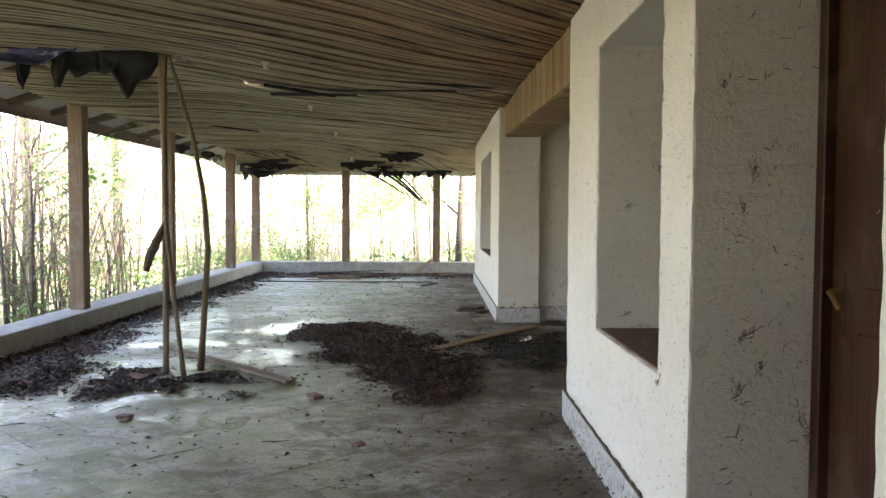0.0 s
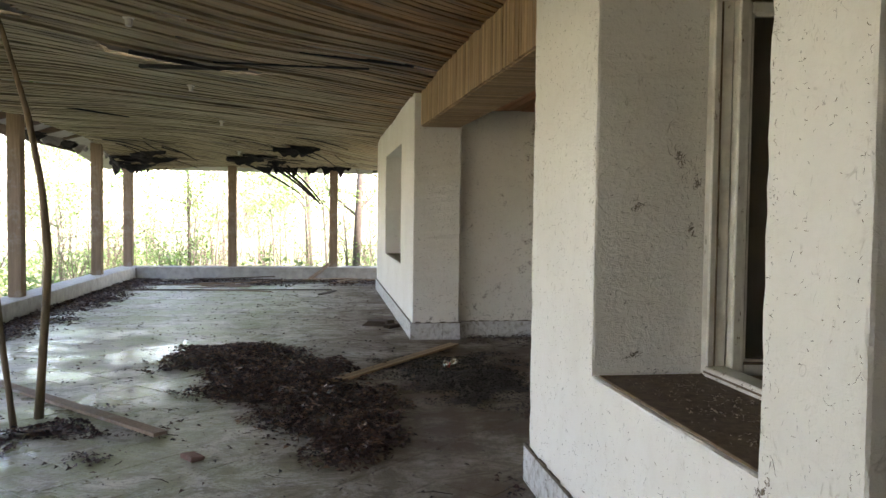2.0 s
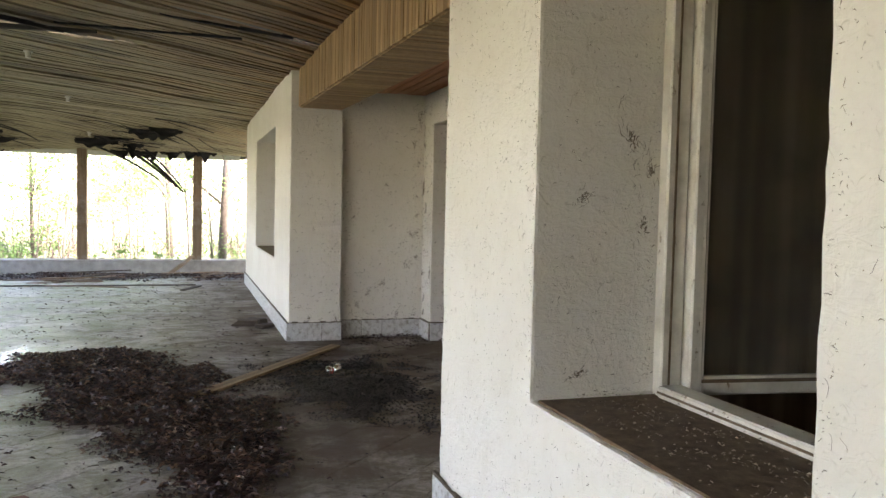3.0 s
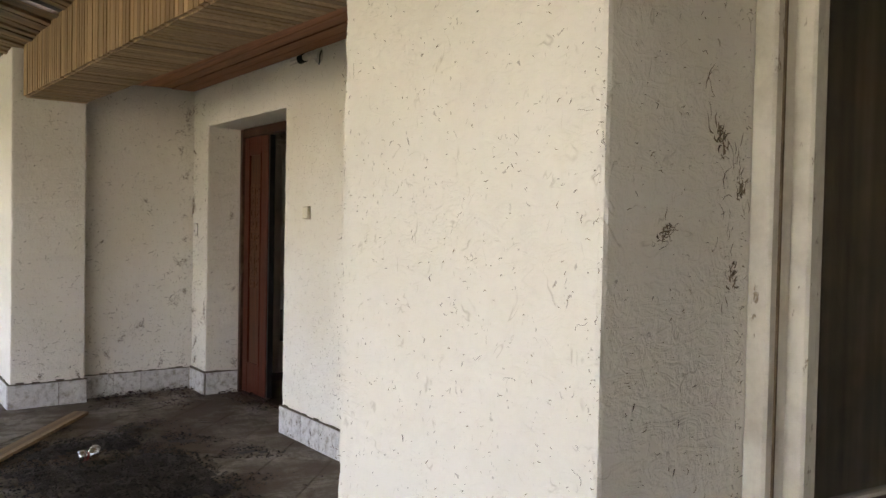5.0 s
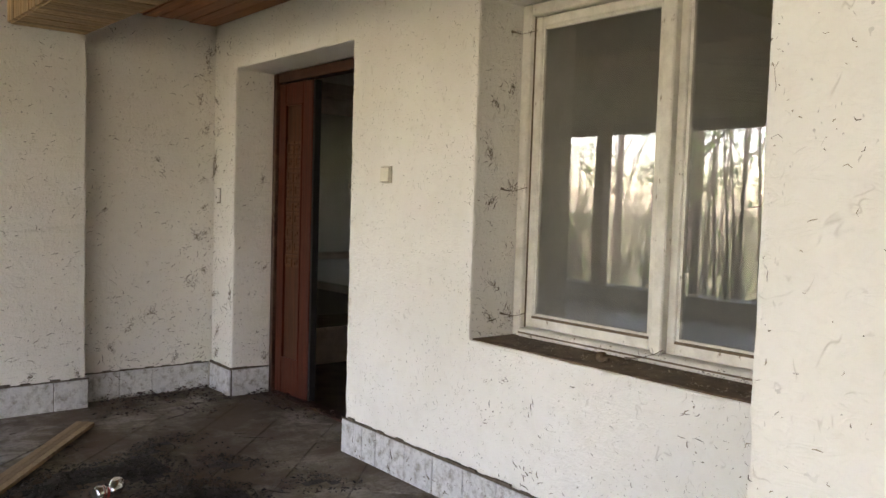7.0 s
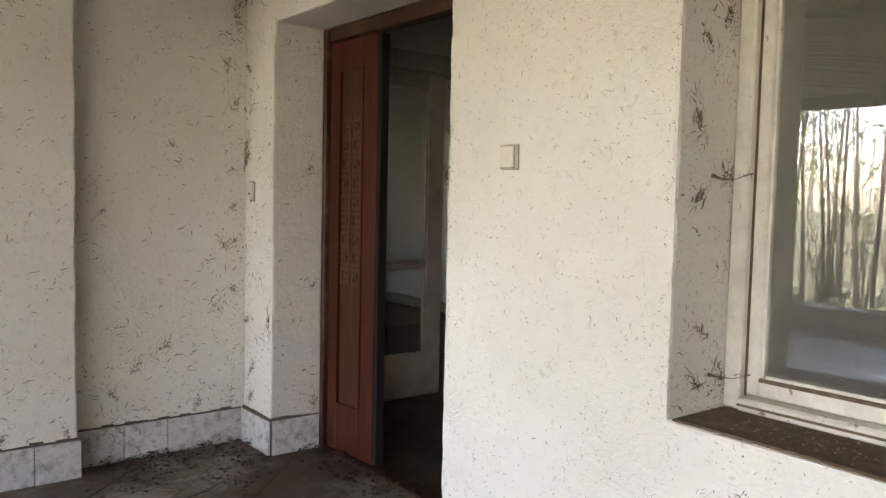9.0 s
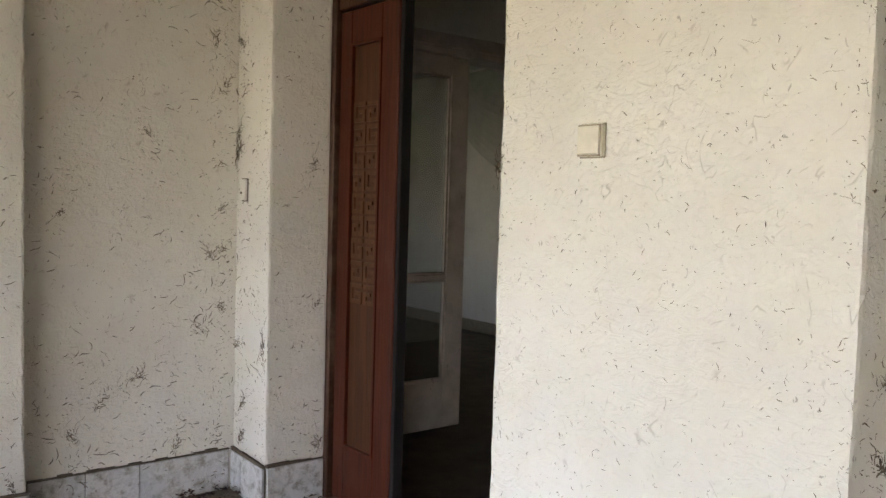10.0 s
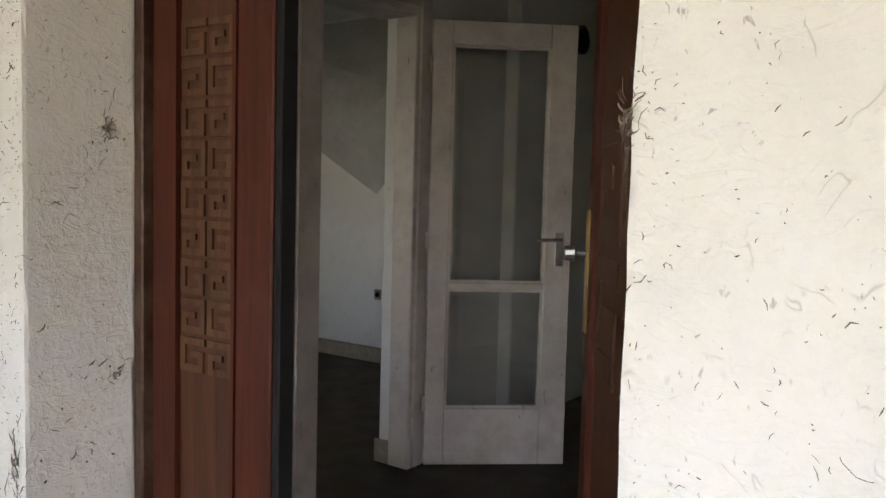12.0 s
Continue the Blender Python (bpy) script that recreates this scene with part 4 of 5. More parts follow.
                pts.append(pts[-1] + (u * math.cos(ang) + Vector((0, 0, math.sin(ang)))) * rnd.uniform(0.004, 0.010))
            tube(bm, pts, [0.0004] * 6, 3, False)
            continue
        tube(bm, [p, q, r], [w * 0.6, w, w * 0.4], 3, False)
    ob = part(name, bm, M_FLECK)
    return tagged(ob, "dark specks of dirt and straw stuck to plaster", "wall dirt", "", "stuff")


flecks("wall_flecks", (AX, -1.5, 0.17), (0, 1, 0), (-1, 0, 0), 6.70, 2.3, 6500, 1, [(3.24, 4.35, -0.5, 1.94), (4.65, 5.85, 0.5, 1.93)])
flecks("wall_flecks", (CX, 5.3, 0.17), (0, 1, 0), (-1, 0, 0), 4.35, 2.15, 6500, 2, [(0.35, 1.84, 0.52, 1.93), (2.74, 4.08, -0.2, 1.87)])
flecks("wall_flecks", (1.41, 9.68, 0.17), (1, 0, 0), (0, -1, 0), 0.78, 2.1, 800, 3)
flecks("corner_dirt", (2.10, 9.68, 0.17), (1, 0, 0), (0, -1, 0), 0.10, 2.1, 420, 31)
flecks("corner_dirt", (CX, 9.60, 0.17), (0, 1, 0), (-1, 0, 0), 0.08, 2.1, 300, 32)
flecks("wall_flecks", (0.93, 9.56, 0.17), (1, 0, 0), (0, -1, 0), 0.46, 2.0, 420, 4)
flecks("wall_flecks", (1.06, 2.83, 0.02), (1, 0, 0), (0, -1, 0), 0.34, 2.0, 480, 5)
flecks("wall_flecks", (1.06, 4.33, 0.70), (1, 0, 0), (0, -1, 0), 0.36, 1.38, 300, 6)
flecks("wall_flecks", (2.225, 7.13, 0.72), (1, 0, 0), (0, -1, 0), 0.22, 1.34, 340, 7)
flecks("wall_flecks", (2.225, 9.37, 0.18), (1, 0, 0), (0, -1, 0), 0.23, 1.83, 300, 8)
flecks("wall_flecks", (AX - 0.02, 2.85, 0.0), (0, 1, 0), (-1, 0, 0), 2.4, 0.16, 320, 9)
flecks("wall_flecks", (CX - 0.0205, 5.3, 0.0), (0, 1, 0), (-1, 0, 0), 2.7, 0.16, 220, 10)


def web_threads(origin, udir, n_out, ulen, zlen, count, seed, low=1.0):
    """Torn cobweb thick with dust: short dark tapering strokes in loose bunches, most of them near level."""
    rnd = random.Random(seed)
    bm = bmesh.new()
    o, u, n = Vector(origin), Vector(udir), Vector(n_out)
    made = 0
    while made < count:
        ca, cz = rnd.uniform(0, ulen), zlen * rnd.random() ** low
        tilt = rnd.gauss(0.15, 0.45)
        for _ in range(rnd.choice((1, 1, 2, 3, 5))):
            a, z = ca + rnd.gauss(0, 0.03), cz + rnd.gauss(0, 0.025)
            made += 1
            if not (0.004 < a < ulen - 0.004 and 0 < z < zlen):
                continue
            p = o + u * a + Vector((0, 0, z)) + n * 0.0008
            ang = tilt + rnd.gauss(0, 0.5)
            ln = rnd.choice((0.006, 0.008, 0.011, 0.016, 0.024, 0.040)) * rnd.uniform(0.7, 1.3)
            w = rnd.uniform(0.0008, 0.0024) * (1.2 if ln < 0.012 else 1.0)
            pts = [p]
            for _k in range(3):
                pts.append(pts[-1] + (u * math.cos(ang) + Vector((0, 0, math.sin(ang)))) * ln / 3)
                ang += rnd.uniform(-0.7, 0.7)
            tube(bm, pts, [w * 0.4, w, w * 0.8, w * 0.25], 4, False)
    ob = part("cobweb_threads", bm, M_THREAD)
    return tagged(ob, "dark dusty shreds of torn cobweb on plaster", "cobweb", "", "stuff")


for _k, (_o, _u, _n, _w, _h, _c, _low) in enumerate([
    ((1.41, 9.68, 0.17), (1, 0, 0), (0, -1, 0), 0.80, 2.1, 430, 1.7), ((0.93, 9.56, 0.17), (1, 0, 0), (0, -1, 0), 0.46, 2.1, 240, 1.4),
    ((CX, 9.38, 0.17), (0, 1, 0), (-1, 0, 0), 0.29, 2.1, 130, 1.2), ((2.225, 9.37, 0.18), (1, 0, 0), (0, -1, 0), 0.23, 1.83, 90, 1.2),
    ((CX, 5.3, 0.17), (0, 1, 0), (-1, 0, 0), 1.8, 0.5, 130, 1.3),
    ((2.225, 7.13, 0.72), (1, 0, 0), (0, -1, 0), 0.22, 1.34, 36, 1.2), ((1.06, 2.83, 0.02), (1, 0, 0), (0, -1, 0), 0.34, 2.0, 120, 1.3),
    ((1.41, 9.66, 0.0), (1, 0, 0), (0, -1, 0), 0.78, 0.15, 70, 1.0), ((CX - 0.021, 5.3, 0.0), (0, 1, 0), (-1, 0, 0), 2.7, 0.15, 90, 1.0),
    ((AX - 0.021, 2.85, 0.0), (0, 1, 0), (-1, 0, 0), 2.4, 0.15, 70, 1.0), ((2.12, 9.68, 0.17), (1, 0, 0), (0, -1, 0), 0.09, 2.1, 130, 1.0)]):
    web_threads(_o, _u, _n, _w, _h, _c, 200 + _k, _low)

for _k, (_o, _u, _n, _w, _h) in enumerate([
    ((AX, 5.192, 0.17), (0, 1, 0), (-1, 0, 0), 0.03, 2.2), ((AX, 4.33, 0.7), (0, 1, 0), (-1, 0, 0), 0.03, 1.4), ((AX, 3.14, 0.7), (0, 1, 0), (-1, 0, 0), 0.03, 1.4),
    ((AX, 2.835, 0.1), (0, 1, 0), (-1, 0, 0), 0.03, 2.2), ((CX, 7.13, 0.7), (0, 1, 0), (-1, 0, 0), 0.03, 1.4), ((CX, 8.02, 0.17), (0, 1, 0), (-1, 0, 0), 0.03, 1.85),
    ((CX, 9.37, 0.17), (0, 1, 0), (-1, 0, 0), 0.03, 1.85), ((2.40, 7.13, 0.72), (1, 0, 0), (0, -1, 0), 0.05, 1.3), ((1.37, 2.83, 0.1), (1, 0, 0), (0, -1, 0), 0.04, 1.9), ((1.40, 4.33, 0.7), (1, 0, 0), (0, -1, 0), 0.02, 1.3)]):
    flecks("edge_dirt", _o, _u, _n, _w, _h, 110, 60 + _k)

def strand(p0, p1, seed):
    """A dust-laden cobweb rope slung across a corner, with shreds hanging off it."""
    rnd = random.Random(seed)
    ob = thing("cobweb_strand", "dusty rope of cobweb slung across the window corner", "cobweb", p0, 0, "cobweb strands at the window")
    d = Vector(p1) - Vector(p0)
    bm = bmesh.new()
    pts = [d * t + Vector((0, 0, -0.012 * math.sin(math.pi * t) + rnd.uniform(-0.002, 0.002))) for t in (0, 0.2, 0.4, 0.6, 0.8, 1)]
    tube(bm, pts, [0.006, 0.0030, 0.0016, 0.0011, 0.0014, 0.0025], 5)
    for _ in range(9):
        q = d * rnd.random()
        tube(bm, [q, q + Vector((rnd.gauss(0, 0.008), rnd.gauss(0, 0.008), rnd.uniform(-0.03, 0.02)))], [0.0012, 0.0004], 3, False)
    part("rope", bm, M_THREAD, ob)


for _k, (_z, _o) in enumerate(((1.32, 0.0), (1.97, 0.03), (0.80, 0.02))):
    strand((2.36 + _o, 7.128, _z), (2.455, 7.07 - _o, _z + 0.01 - 0.3 * _o), 70 + _k)
strand((2.34, 6.44, 0.73), (2.45, 6.36, 0.76), 80)

_rnd = random.Random(17)
for _k in range(9):
    _z = _rnd.uniform(0.5, 2.25)
    if _k % 2:
        dirt_clump((CX - _rnd.uniform(0.0, 0.09), 9.68, _z), _rnd.uniform(0.012, 0.026), 200 + _k, (0, -1, 0))
    else:
        dirt_clump((CX, 9.68 - _rnd.uniform(0.0, 0.03), _z), _rnd.uniform(0.012, 0.024), 200 + _k, (-1, 0, 0))

# ---- the rooms behind ----
# added lining panels, coloured dark so the room behind window_1 stays dim
structure("wall_lining_north", box(1.48, 6.37, 5.005, 5.028, -0.006, 2.498), M_DARKWALL, "dark brown lining added to darken the room", "wall")
structure("wall_lining_back", box(6.375, 6.398, 3.06, 5.03, -0.006, 2.498), M_DARKWALL, "dark brown lining added to darken the room", "wall")
structure("wall_lining_south", box(1.48, 6.37, 3.042, 3.06, -0.006, 2.498), M_DARKWALL, "dark brown lining added to darken the room", "wall")
structure("baseboard_room", box(5.825, 5.849, 10.06, 14.8, -0.008, 0.10, 0.004), M_STONE, "buff painted cement skirting", "baseboard")
structure("baseboard_reveal", box(4.178, 4.189, 9.97, 10.07, -0.008, 0.10, 0.003), M_STONE, "buff painted cement skirting", "baseboard")
so2 = thing("wall_socket", "small grey electric socket low on the wall", "socket", (5.85, 11.47, 0.45))
part("plate", box(-0.012, 0, -0.035, 0.035, 0, 0.075, 0.006), M_STONE, so2)
bm = bmesh.new()
tube(bm, [(-0.012, 0, 0.037), (-0.016, 0, 0.037)], [0.02, 0.018], 12)
part("face", bm, M_BLACK, so2)
bm = bmesh.new()
_g = {}
for _i in range(25):
    for _j in range(15):
        y = 10.18 + 2.4 * _i / 24
        zb = min(1.22 + 0.72 * abs(y - 11.38), 2.42)
        z = zb + (2.46 - zb) * _j / 14
        sag = 0.30 * math.sin(math.pi * min(1, (2.46 - z) / 1.3)) + 0.05 * noise.noise((y * 2.5, z * 2.5, 4))
        _g[_i, _j] = bm.verts.new((5.78 - sag, y, z))
for _i in range(24):
    for _j in range(14):
        bm.faces.new((_g[_i, _j], _g[_i + 1, _j], _g[_i + 1, _j + 1], _g[_i, _j + 1]))
hang = thing("hanging_paper", "torn grey lining paper sagging from the ceiling", "paper", (0, 0, 0))
_p = part("sheet", bm, M_PAPER, hang)
_p.modifiers.new("thick", "SOLIDIFY").thickness = 0.003
structure("pipe_casing", box(4.93, 5.06, 9.80, 9.879, -0.008, 2.495, 0.006), M_IN, "boxed pipe casing on the hall wall", "casing")
ov = thing("wall_vent", "dark oval vent high on the hall wall", "vent", (5.76, 9.88, 2.16))
bm = bmesh.new()
tube(bm, [(0, 0, 0), (0, -0.02, 0), (0, -0.03, 0)], [0.085, 0.085, 0.06], 16)
part("cover", bm, M_BLACK, ov)


# ---- things on the terrace ----
def stalk(pts, r0, r1, label):
    ob = thing("dry_stalk", label, "stalk", pts[0], 0, "dry stalks through the floor litter")
    o = Vector(pts[0])
    bm = bmesh.new()
    n = 14
    full = [Vector(p) - o for p in pts]
    path = []
    for k in range(n + 1):
        t = k / n * (len(full) - 1)
        i = min(int(t), len(full) - 2)
        a, b = full[i], full[i + 1]
        path.append(a.lerp(b, smooth01(t - i) * 0.35 + (t - i) * 0.65))
    tube(bm, path, [r0 + (r1 - r0) * k / n + (0.003 if k % 4 == 0 else 0) for k in range(n + 1)], 7)
    part("stem", bm, M_STICK, ob, "", True)
    return ob


s1 = stalk([(-1.888, 6.53, 0), (-1.885, 6.54, 0.8), (-1.90, 6.58, 1.6), (-1.93, 6.62, 2.50)], 0.024, 0.026, "tall straight dry stalk wedged under the ceiling")
bm = bmesh.new()
tube(bm, [(0.0, 0, 1.17), (-0.05, -0.03, 1.04), (-0.10, -0.05, 0.92), (-0.13, -0.05, 0.80)], [0.02, 0.034, 0.036, 0.022], 7)
part("broken_branch", bm, M_DARKW, s1, "dark rotten branch stub")
stalk([(-1.724, 6.444, 0), (-1.80, 6.45, 0.635), (-1.855, 6.46, 1.168), (-1.875, 6.50, 1.835), (-1.885, 6.56, 2.46)], 0.019, 0.018, "thin dry stalk leaning against another")
stalk([(-1.66, 6.665, 0), (-1.575, 6.60, 0.946), (-1.60, 6.58, 1.39), (-1.675, 6.56, 1.835), (-1.764, 6.56, 2.146), (-1.853, 6.56, 2.46)], 0.027, 0.011, "bowed dry stalk with a bleached foot")


def plank(p0, p1, width, thick, mat, label, z=0.004, tilt=0.0, ridges=0, name="plank", group=""):
    a, b = Vector(p0), Vector(p1)
    ln = (b - a).length
    rz = math.degrees(math.atan2(b.y - a.y, b.x - a.x))
    ob = thing(name, label, "plank", (a.x, a.y, z), rz, group)
    bm = bmesh.new()
    segs = 10
    rnd = random.Random(int(ln * 1000))
    ph = rnd.uniform(0, 9)
    for k in range(max(1, ridges)):
        w = width / max(1, ridges)
        y0 = -width / 2 + w * k + (0.0015 if ridges else 0)
        y1 = y0 + w - (0.003 if ridges else 0)
        rings = []
        for i in range(segs + 1):
            x = ln * i / segs + (rnd.uniform(-0.03, 0.03) if i in (0, segs) else 0)
            lift = 0.004 * (1 + math.sin(ph + 3 * i / segs)) + (p1[2] - p0[2]) * i / segs
            c = 0.004 * math.sin(ph * 2 + 2.2 * i / segs)
            rings.append([bm.verts.new(q) for q in ((x, y0 + c, lift), (x, y1 + c, lift), (x, y1 + c, lift + thick), (x, y0 + c, lift + thick))])
        for r, s in zip(rings, rings[1:]):
            for j in range(4):
                bm.faces.new((r[j], r[(j + 1) % 4], s[(j + 1) % 4], s[j]))
        bm.faces.new(rings[0][::-1])
        bm.faces.new(rings[-1])
    bmesh.ops.recalc_face_normals(bm, faces=bm.faces[:])
    part("board", bm, mat, ob)
    return ob


plank((-0.07, 7.29, 0), (1.285, 9.14, 0), 0.10, 0.018, M_CLAD, "long grooved lath lying loose on the tiles", 0.003, 0, 3)
plank((-2.32, 7.74, 0), (-0.86, 6.16, 0), 0.085, 0.02, M_POST, "weathered board lying across wet leaves")
_rnd = random.Random(21)
for _k in range(26):
    _x, _y = _rnd.uniform(-2.6, 1.0), _rnd.gauss(15.9, 0.55)
    if _y > 16.95 or _y < 14.3:
        continue
    _a, _l = _rnd.gauss(0.15, 0.45), _rnd.uniform(0.35, 1.6)
    _dx, _dy = math.cos(_a) * _l, math.sin(_a) * _l
    if _x + _dx > 1.3 or _y + _dy > 17.0:
        continue
    plank((_x, _y, 0), (_x + _dx, _y + _dy, _rnd.uniform(0, 0.05)), _rnd.uniform(0.04, 0.11), 0.014, _rnd.choice((M_DARKW, M_POST, M_BOARD)), "fallen ceiling board among the debris", 0.002 + 0.012 * (_k % 4), 0, 0, "fallen_board", "fallen ceiling boards")
plank((-3.0, 14.85, 0), (0.15, 14.72, 0), 0.05, 0.014, M_DARKW, "long thin fallen batten on the floor", 0.003, 0, 0, "fallen_board", "fallen ceiling boards")
plank((-0.02, 13.95, 0), (0.22, 14.65, 0), 0.07, 0.016, M_DARKW, "short dark fallen board on the floor", 0.003, 0, 0, "fallen_board", "fallen ceiling boards")
plank((-0.25, 16.4, 0), (0.12, 17.05, 0.27), 0.09, 0.018, M_POST, "grey board propped on the kerb", 0.01, 0, 0, "fallen_board", "fallen ceiling boards")


def fragment(x, y, size, mat, label, seed, flat=0.35):
    rnd = random.Random(seed)
    ob = thing("rubble_piece", label, "rubble", (x, y, 0.001), rnd.uniform(0, 360), "rubble on the floor")
    bm = box(-size / 2, size / 2, -size * 0.35, size * 0.35, 0, size * flat, size * 0.04)
    for v in bm.verts:
        k = 1 + 0.55 * noise.noise(v.co * 22 + Vector((seed, 0, 0)))
        v.co.x *= k
        v.co.y *= 1 + 0.55 * noise.noise(v.co * 24 + Vector((0, seed, 0)))
    part("stone", bm, mat, ob)


for _k, (_x, _y, _s, _m, _l) in enumerate([
    (-0.61, 5.72, 0.13, M_BRICK, "broken reddish tile fragment lying on the floor"), (-0.21, 4.60, 0.085, M_BRICK, "small brick fragment lying on the floor"),
    (-1.69, 5.17, 0.11, M_BRICK, "dark brick fragment lying on the floor"), (-1.66, 5.10, 0.07, M_BRICK, "small brick fragment lying on the floor"),
    (-2.05, 6.38, 0.34, M_BRICK, "large flat reddish tile among wet leaves"), (-1.55, 6.30, 0.14, M_SILL, "dark stone fragment among wet leaves"),
    (-2.75, 6.10, 0.16, M_BRICK, "flat reddish tile among wet leaves")]):
    fragment(_x, _y, _s * 0.85, _m, _l, _k, 0.07 if _s > 0.3 else 0.22)
for _k, (_x, _y) in enumerate([(0.62, 10.6), (0.72, 10.75), (0.78, 10.4)]):
    fragment(_x, _y, 0.24 - 0.04 * _k, M_DARKW, "dark rotten wood scrap beside the far bay", 40 + _k, 0.25)

# crushed drink can
can = thing("drink_can", "crushed aluminium drink can lying on its side", "can", (1.075, 8.025, 0.033), 20)
bm = bmesh.new()
tube(bm, [(-0.062, 0.012, 0), (-0.055, 0.010, 0), (-0.03, 0.004, 0.0), (-0.005, -0.006, -0.006)], [0.026, 0.033, 0.031, 0.017], 18)
tube(bm, [(-0.005, -0.006, -0.006), (0.02, -0.002, 0.004), (0.05, 0.022, 0.012), (0.058, 0.03, 0.014)], [0.017, 0.030, 0.032, 0.026], 18)
part("body", bm, M_ALU, can, "", True)
bm = bmesh.new()
tube(bm, [(-0.036, 0.0055, 0), (-0.012, -0.003, -0.0045)], [0.0325, 0.0225], 18, False)
part("print_band", bm, M_RED, can, "faded red printed band", True)
bm = bmesh.new()
tube(bm, [(-0.063, 0.0122, 0), (-0.066, 0.013, 0), (-0.064, 0.0125, 0)], [0.027, 0.027, 0.022], 18)
part("rim", bm, M_ALU, can)


# ---- leaves ----
def leaf_mesh(bm, p, size, rnd, tilt=0.6):
    t = rnd.uniform(0, 6.28)
    a = Vector((math.cos(t), math.sin(t), rnd.uniform(-tilt, tilt) * 0.5)) * size
    b = Vector((-math.sin(t), math.cos(t), rnd.uniform(-tilt, tilt))) * size * rnd.uniform(0.3, 0.55)
    up = Vector((0, 0, size * rnd.uniform(0.05, 0.35)))
    m0, m1 = bm.verts.new(p - a * 0.5), bm.verts.new(p + a * 0.5)
    l = bm.verts.new(p + b * 0.5 + up)
    r = bm.verts.new(p - b * 0.5 + up)
    bm.faces.new((m0, m1, l))
    bm.faces.new((m1, m0, r))


def on_pile(x, y):
    """Depth of the leaf heap in the middle of the terrace."""
    best = -1.0
    for cx, cy, rx, ry in ((-0.72, 8.65, 0.58, 0.70), (-0.36, 7.8, 0.54, 0.80), (0.0, 7.0, 0.46, 0.80), (0.18, 6.25, 0.31, 0.62)):
        d = math.hypot((x - cx) / rx, (y - cy) / ry) + 0.50 * noise.noise((x * 2.6, y * 2.6, 7.0)) + 0.34 * noise.noise((x * 9, y * 9, 2.0))
        best = max(best, 1 - d)
    return best


def litter(name, label, count, seed, area, depth, mat, size=(0.02, 0.045), base=True, z0=0.0):
    rnd = random.Random(seed)
    x0, x1, y0, y1 = area
    bm = bmesh.new()
    if base:
        st = 0.05
        nx, ny = int((x1 - x0) / st) + 1, int((y1 - y0) / st) + 1
        vs = {}
        for i in range(nx):
            for j in range(ny):
                x, y = x0 + i * st, y0 + j * st
                d = depth(x, y)
                if d > 0.0:
                    vs[i, j] = bm.verts.new((x, y, 0.001 + 0.030 * min(1, max(0, d) * 1.3) + 0.008 * noise.noise((x * 14, y * 14, 0)) * (d > 0.05)))
        for i, j in list(vs):
            q = [vs.get(k) for k in ((i, j), (i + 1, j), (i + 1, j + 1), (i, j + 1))]
            if all(q):
                bm.faces.new(q)
    made = 0
    tries = 0
    while made < count and tries < count * 12:
        tries += 1
        x, y = rnd.uniform(x0, x1), rnd.uniform(y0, y1)
        d = depth(x, y)
        if d < rnd.uniform(-0.22, 0.05):
            continue
        z = z0 + 0.006 + 0.030 * min(1, max(0, d) * 1.3) + rnd.uniform(0, 0.022) * (d > 0)
        leaf_mesh(bm, Vector((x, y, z)), rnd.uniform(*size), rnd)
        made += 1
    return tagged(part(name, bm, mat), label, "leaf litter", "", "stuff")


litter("leaf_heap", "dark heap of rotting leaves on the terrace floor", 9000, 3, (-1.6, 0.9, 5.2, 9.6), on_pile, M_LEAFD)
litter("leaf_heap_top", "paler dry leaves scattered over the heap", 2500, 4, (-1.6, 0.9, 5.2, 9.6), on_pile, M_LEAFL, (0.02, 0.05), False)


def by_kerb(x, y):
    edge = 0.42 + 0.30 * noise.noise((y * 0.8, 1.0, 0.0)) + (0.35 * smooth01(1 - abs(y - 6.2) / 1.6))
    return (edge - (x + 3.40)) * 0.9 + 0.35 * noise.noise((x * 3, y * 3, 5.0))


litter("leaf_drift", "drift of wet brown leaves along the kerb", 11000, 5, (-3.39, -1.5, 3.0, 16.9), by_kerb, M_LEAFD)
litter("leaf_drift_top", "dry leaves strewn over the drift", 1200, 6, (-3.39, -1.5, 3.0, 16.9), by_kerb, M_LEAFL, (0.025, 0.055), False)


def around_poles(x, y):
    return 0.20 - 0.5 * math.hypot((x + 2.1) / 1.25, (y - 6.2) / 0.6) + 0.55 * noise.noise((x * 3.1, y * 3.1, 9.0))


litter("leaf_patch", "matted wet leaves round the dry stalks", 3200, 7, (-3.2, -0.7, 5.1, 7.3), around_poles, M_LEAFD, (0.02, 0.045))


def by_can(x, y):
    return 0.50 - 0.55 * math.hypot((x - 1.15) / 0.55, (y - 7.65) / 0.85) + 0.5 * noise.noise((x * 3.3, y * 3.3, 11.0))


litter("soil_patch", "thin wet black crust of soil and leaf crumbs", 7500, 8, (0.4, 2.1, 6.3, 9.0), by_can, M_SOIL, (0.008, 0.026))


def far_litter(x, y):
    return 0.25 - 0.5 * abs(y - 16.3) / 0.9 + 0.5 * noise.noise((x * 1.7, y * 2.5, 13.0))


litter("far_litter", "dark leaf litter along the end kerb", 3500, 9, (-3.3, 1.0, 14.8, 17.0), far_litter, M_LEAFD, (0.03, 0.06))
litter("strewn_leaves", "single leaves and crumbs strewn over the floor", 2600, 10, (-3.2, 2.1, 2.5, 15.0), lambda x, y: 0.25 * noise.noise((x * 1.3, y * 1.3, 3.0)) - 0.05, M_LEAFD, (0.008, 0.04), False)
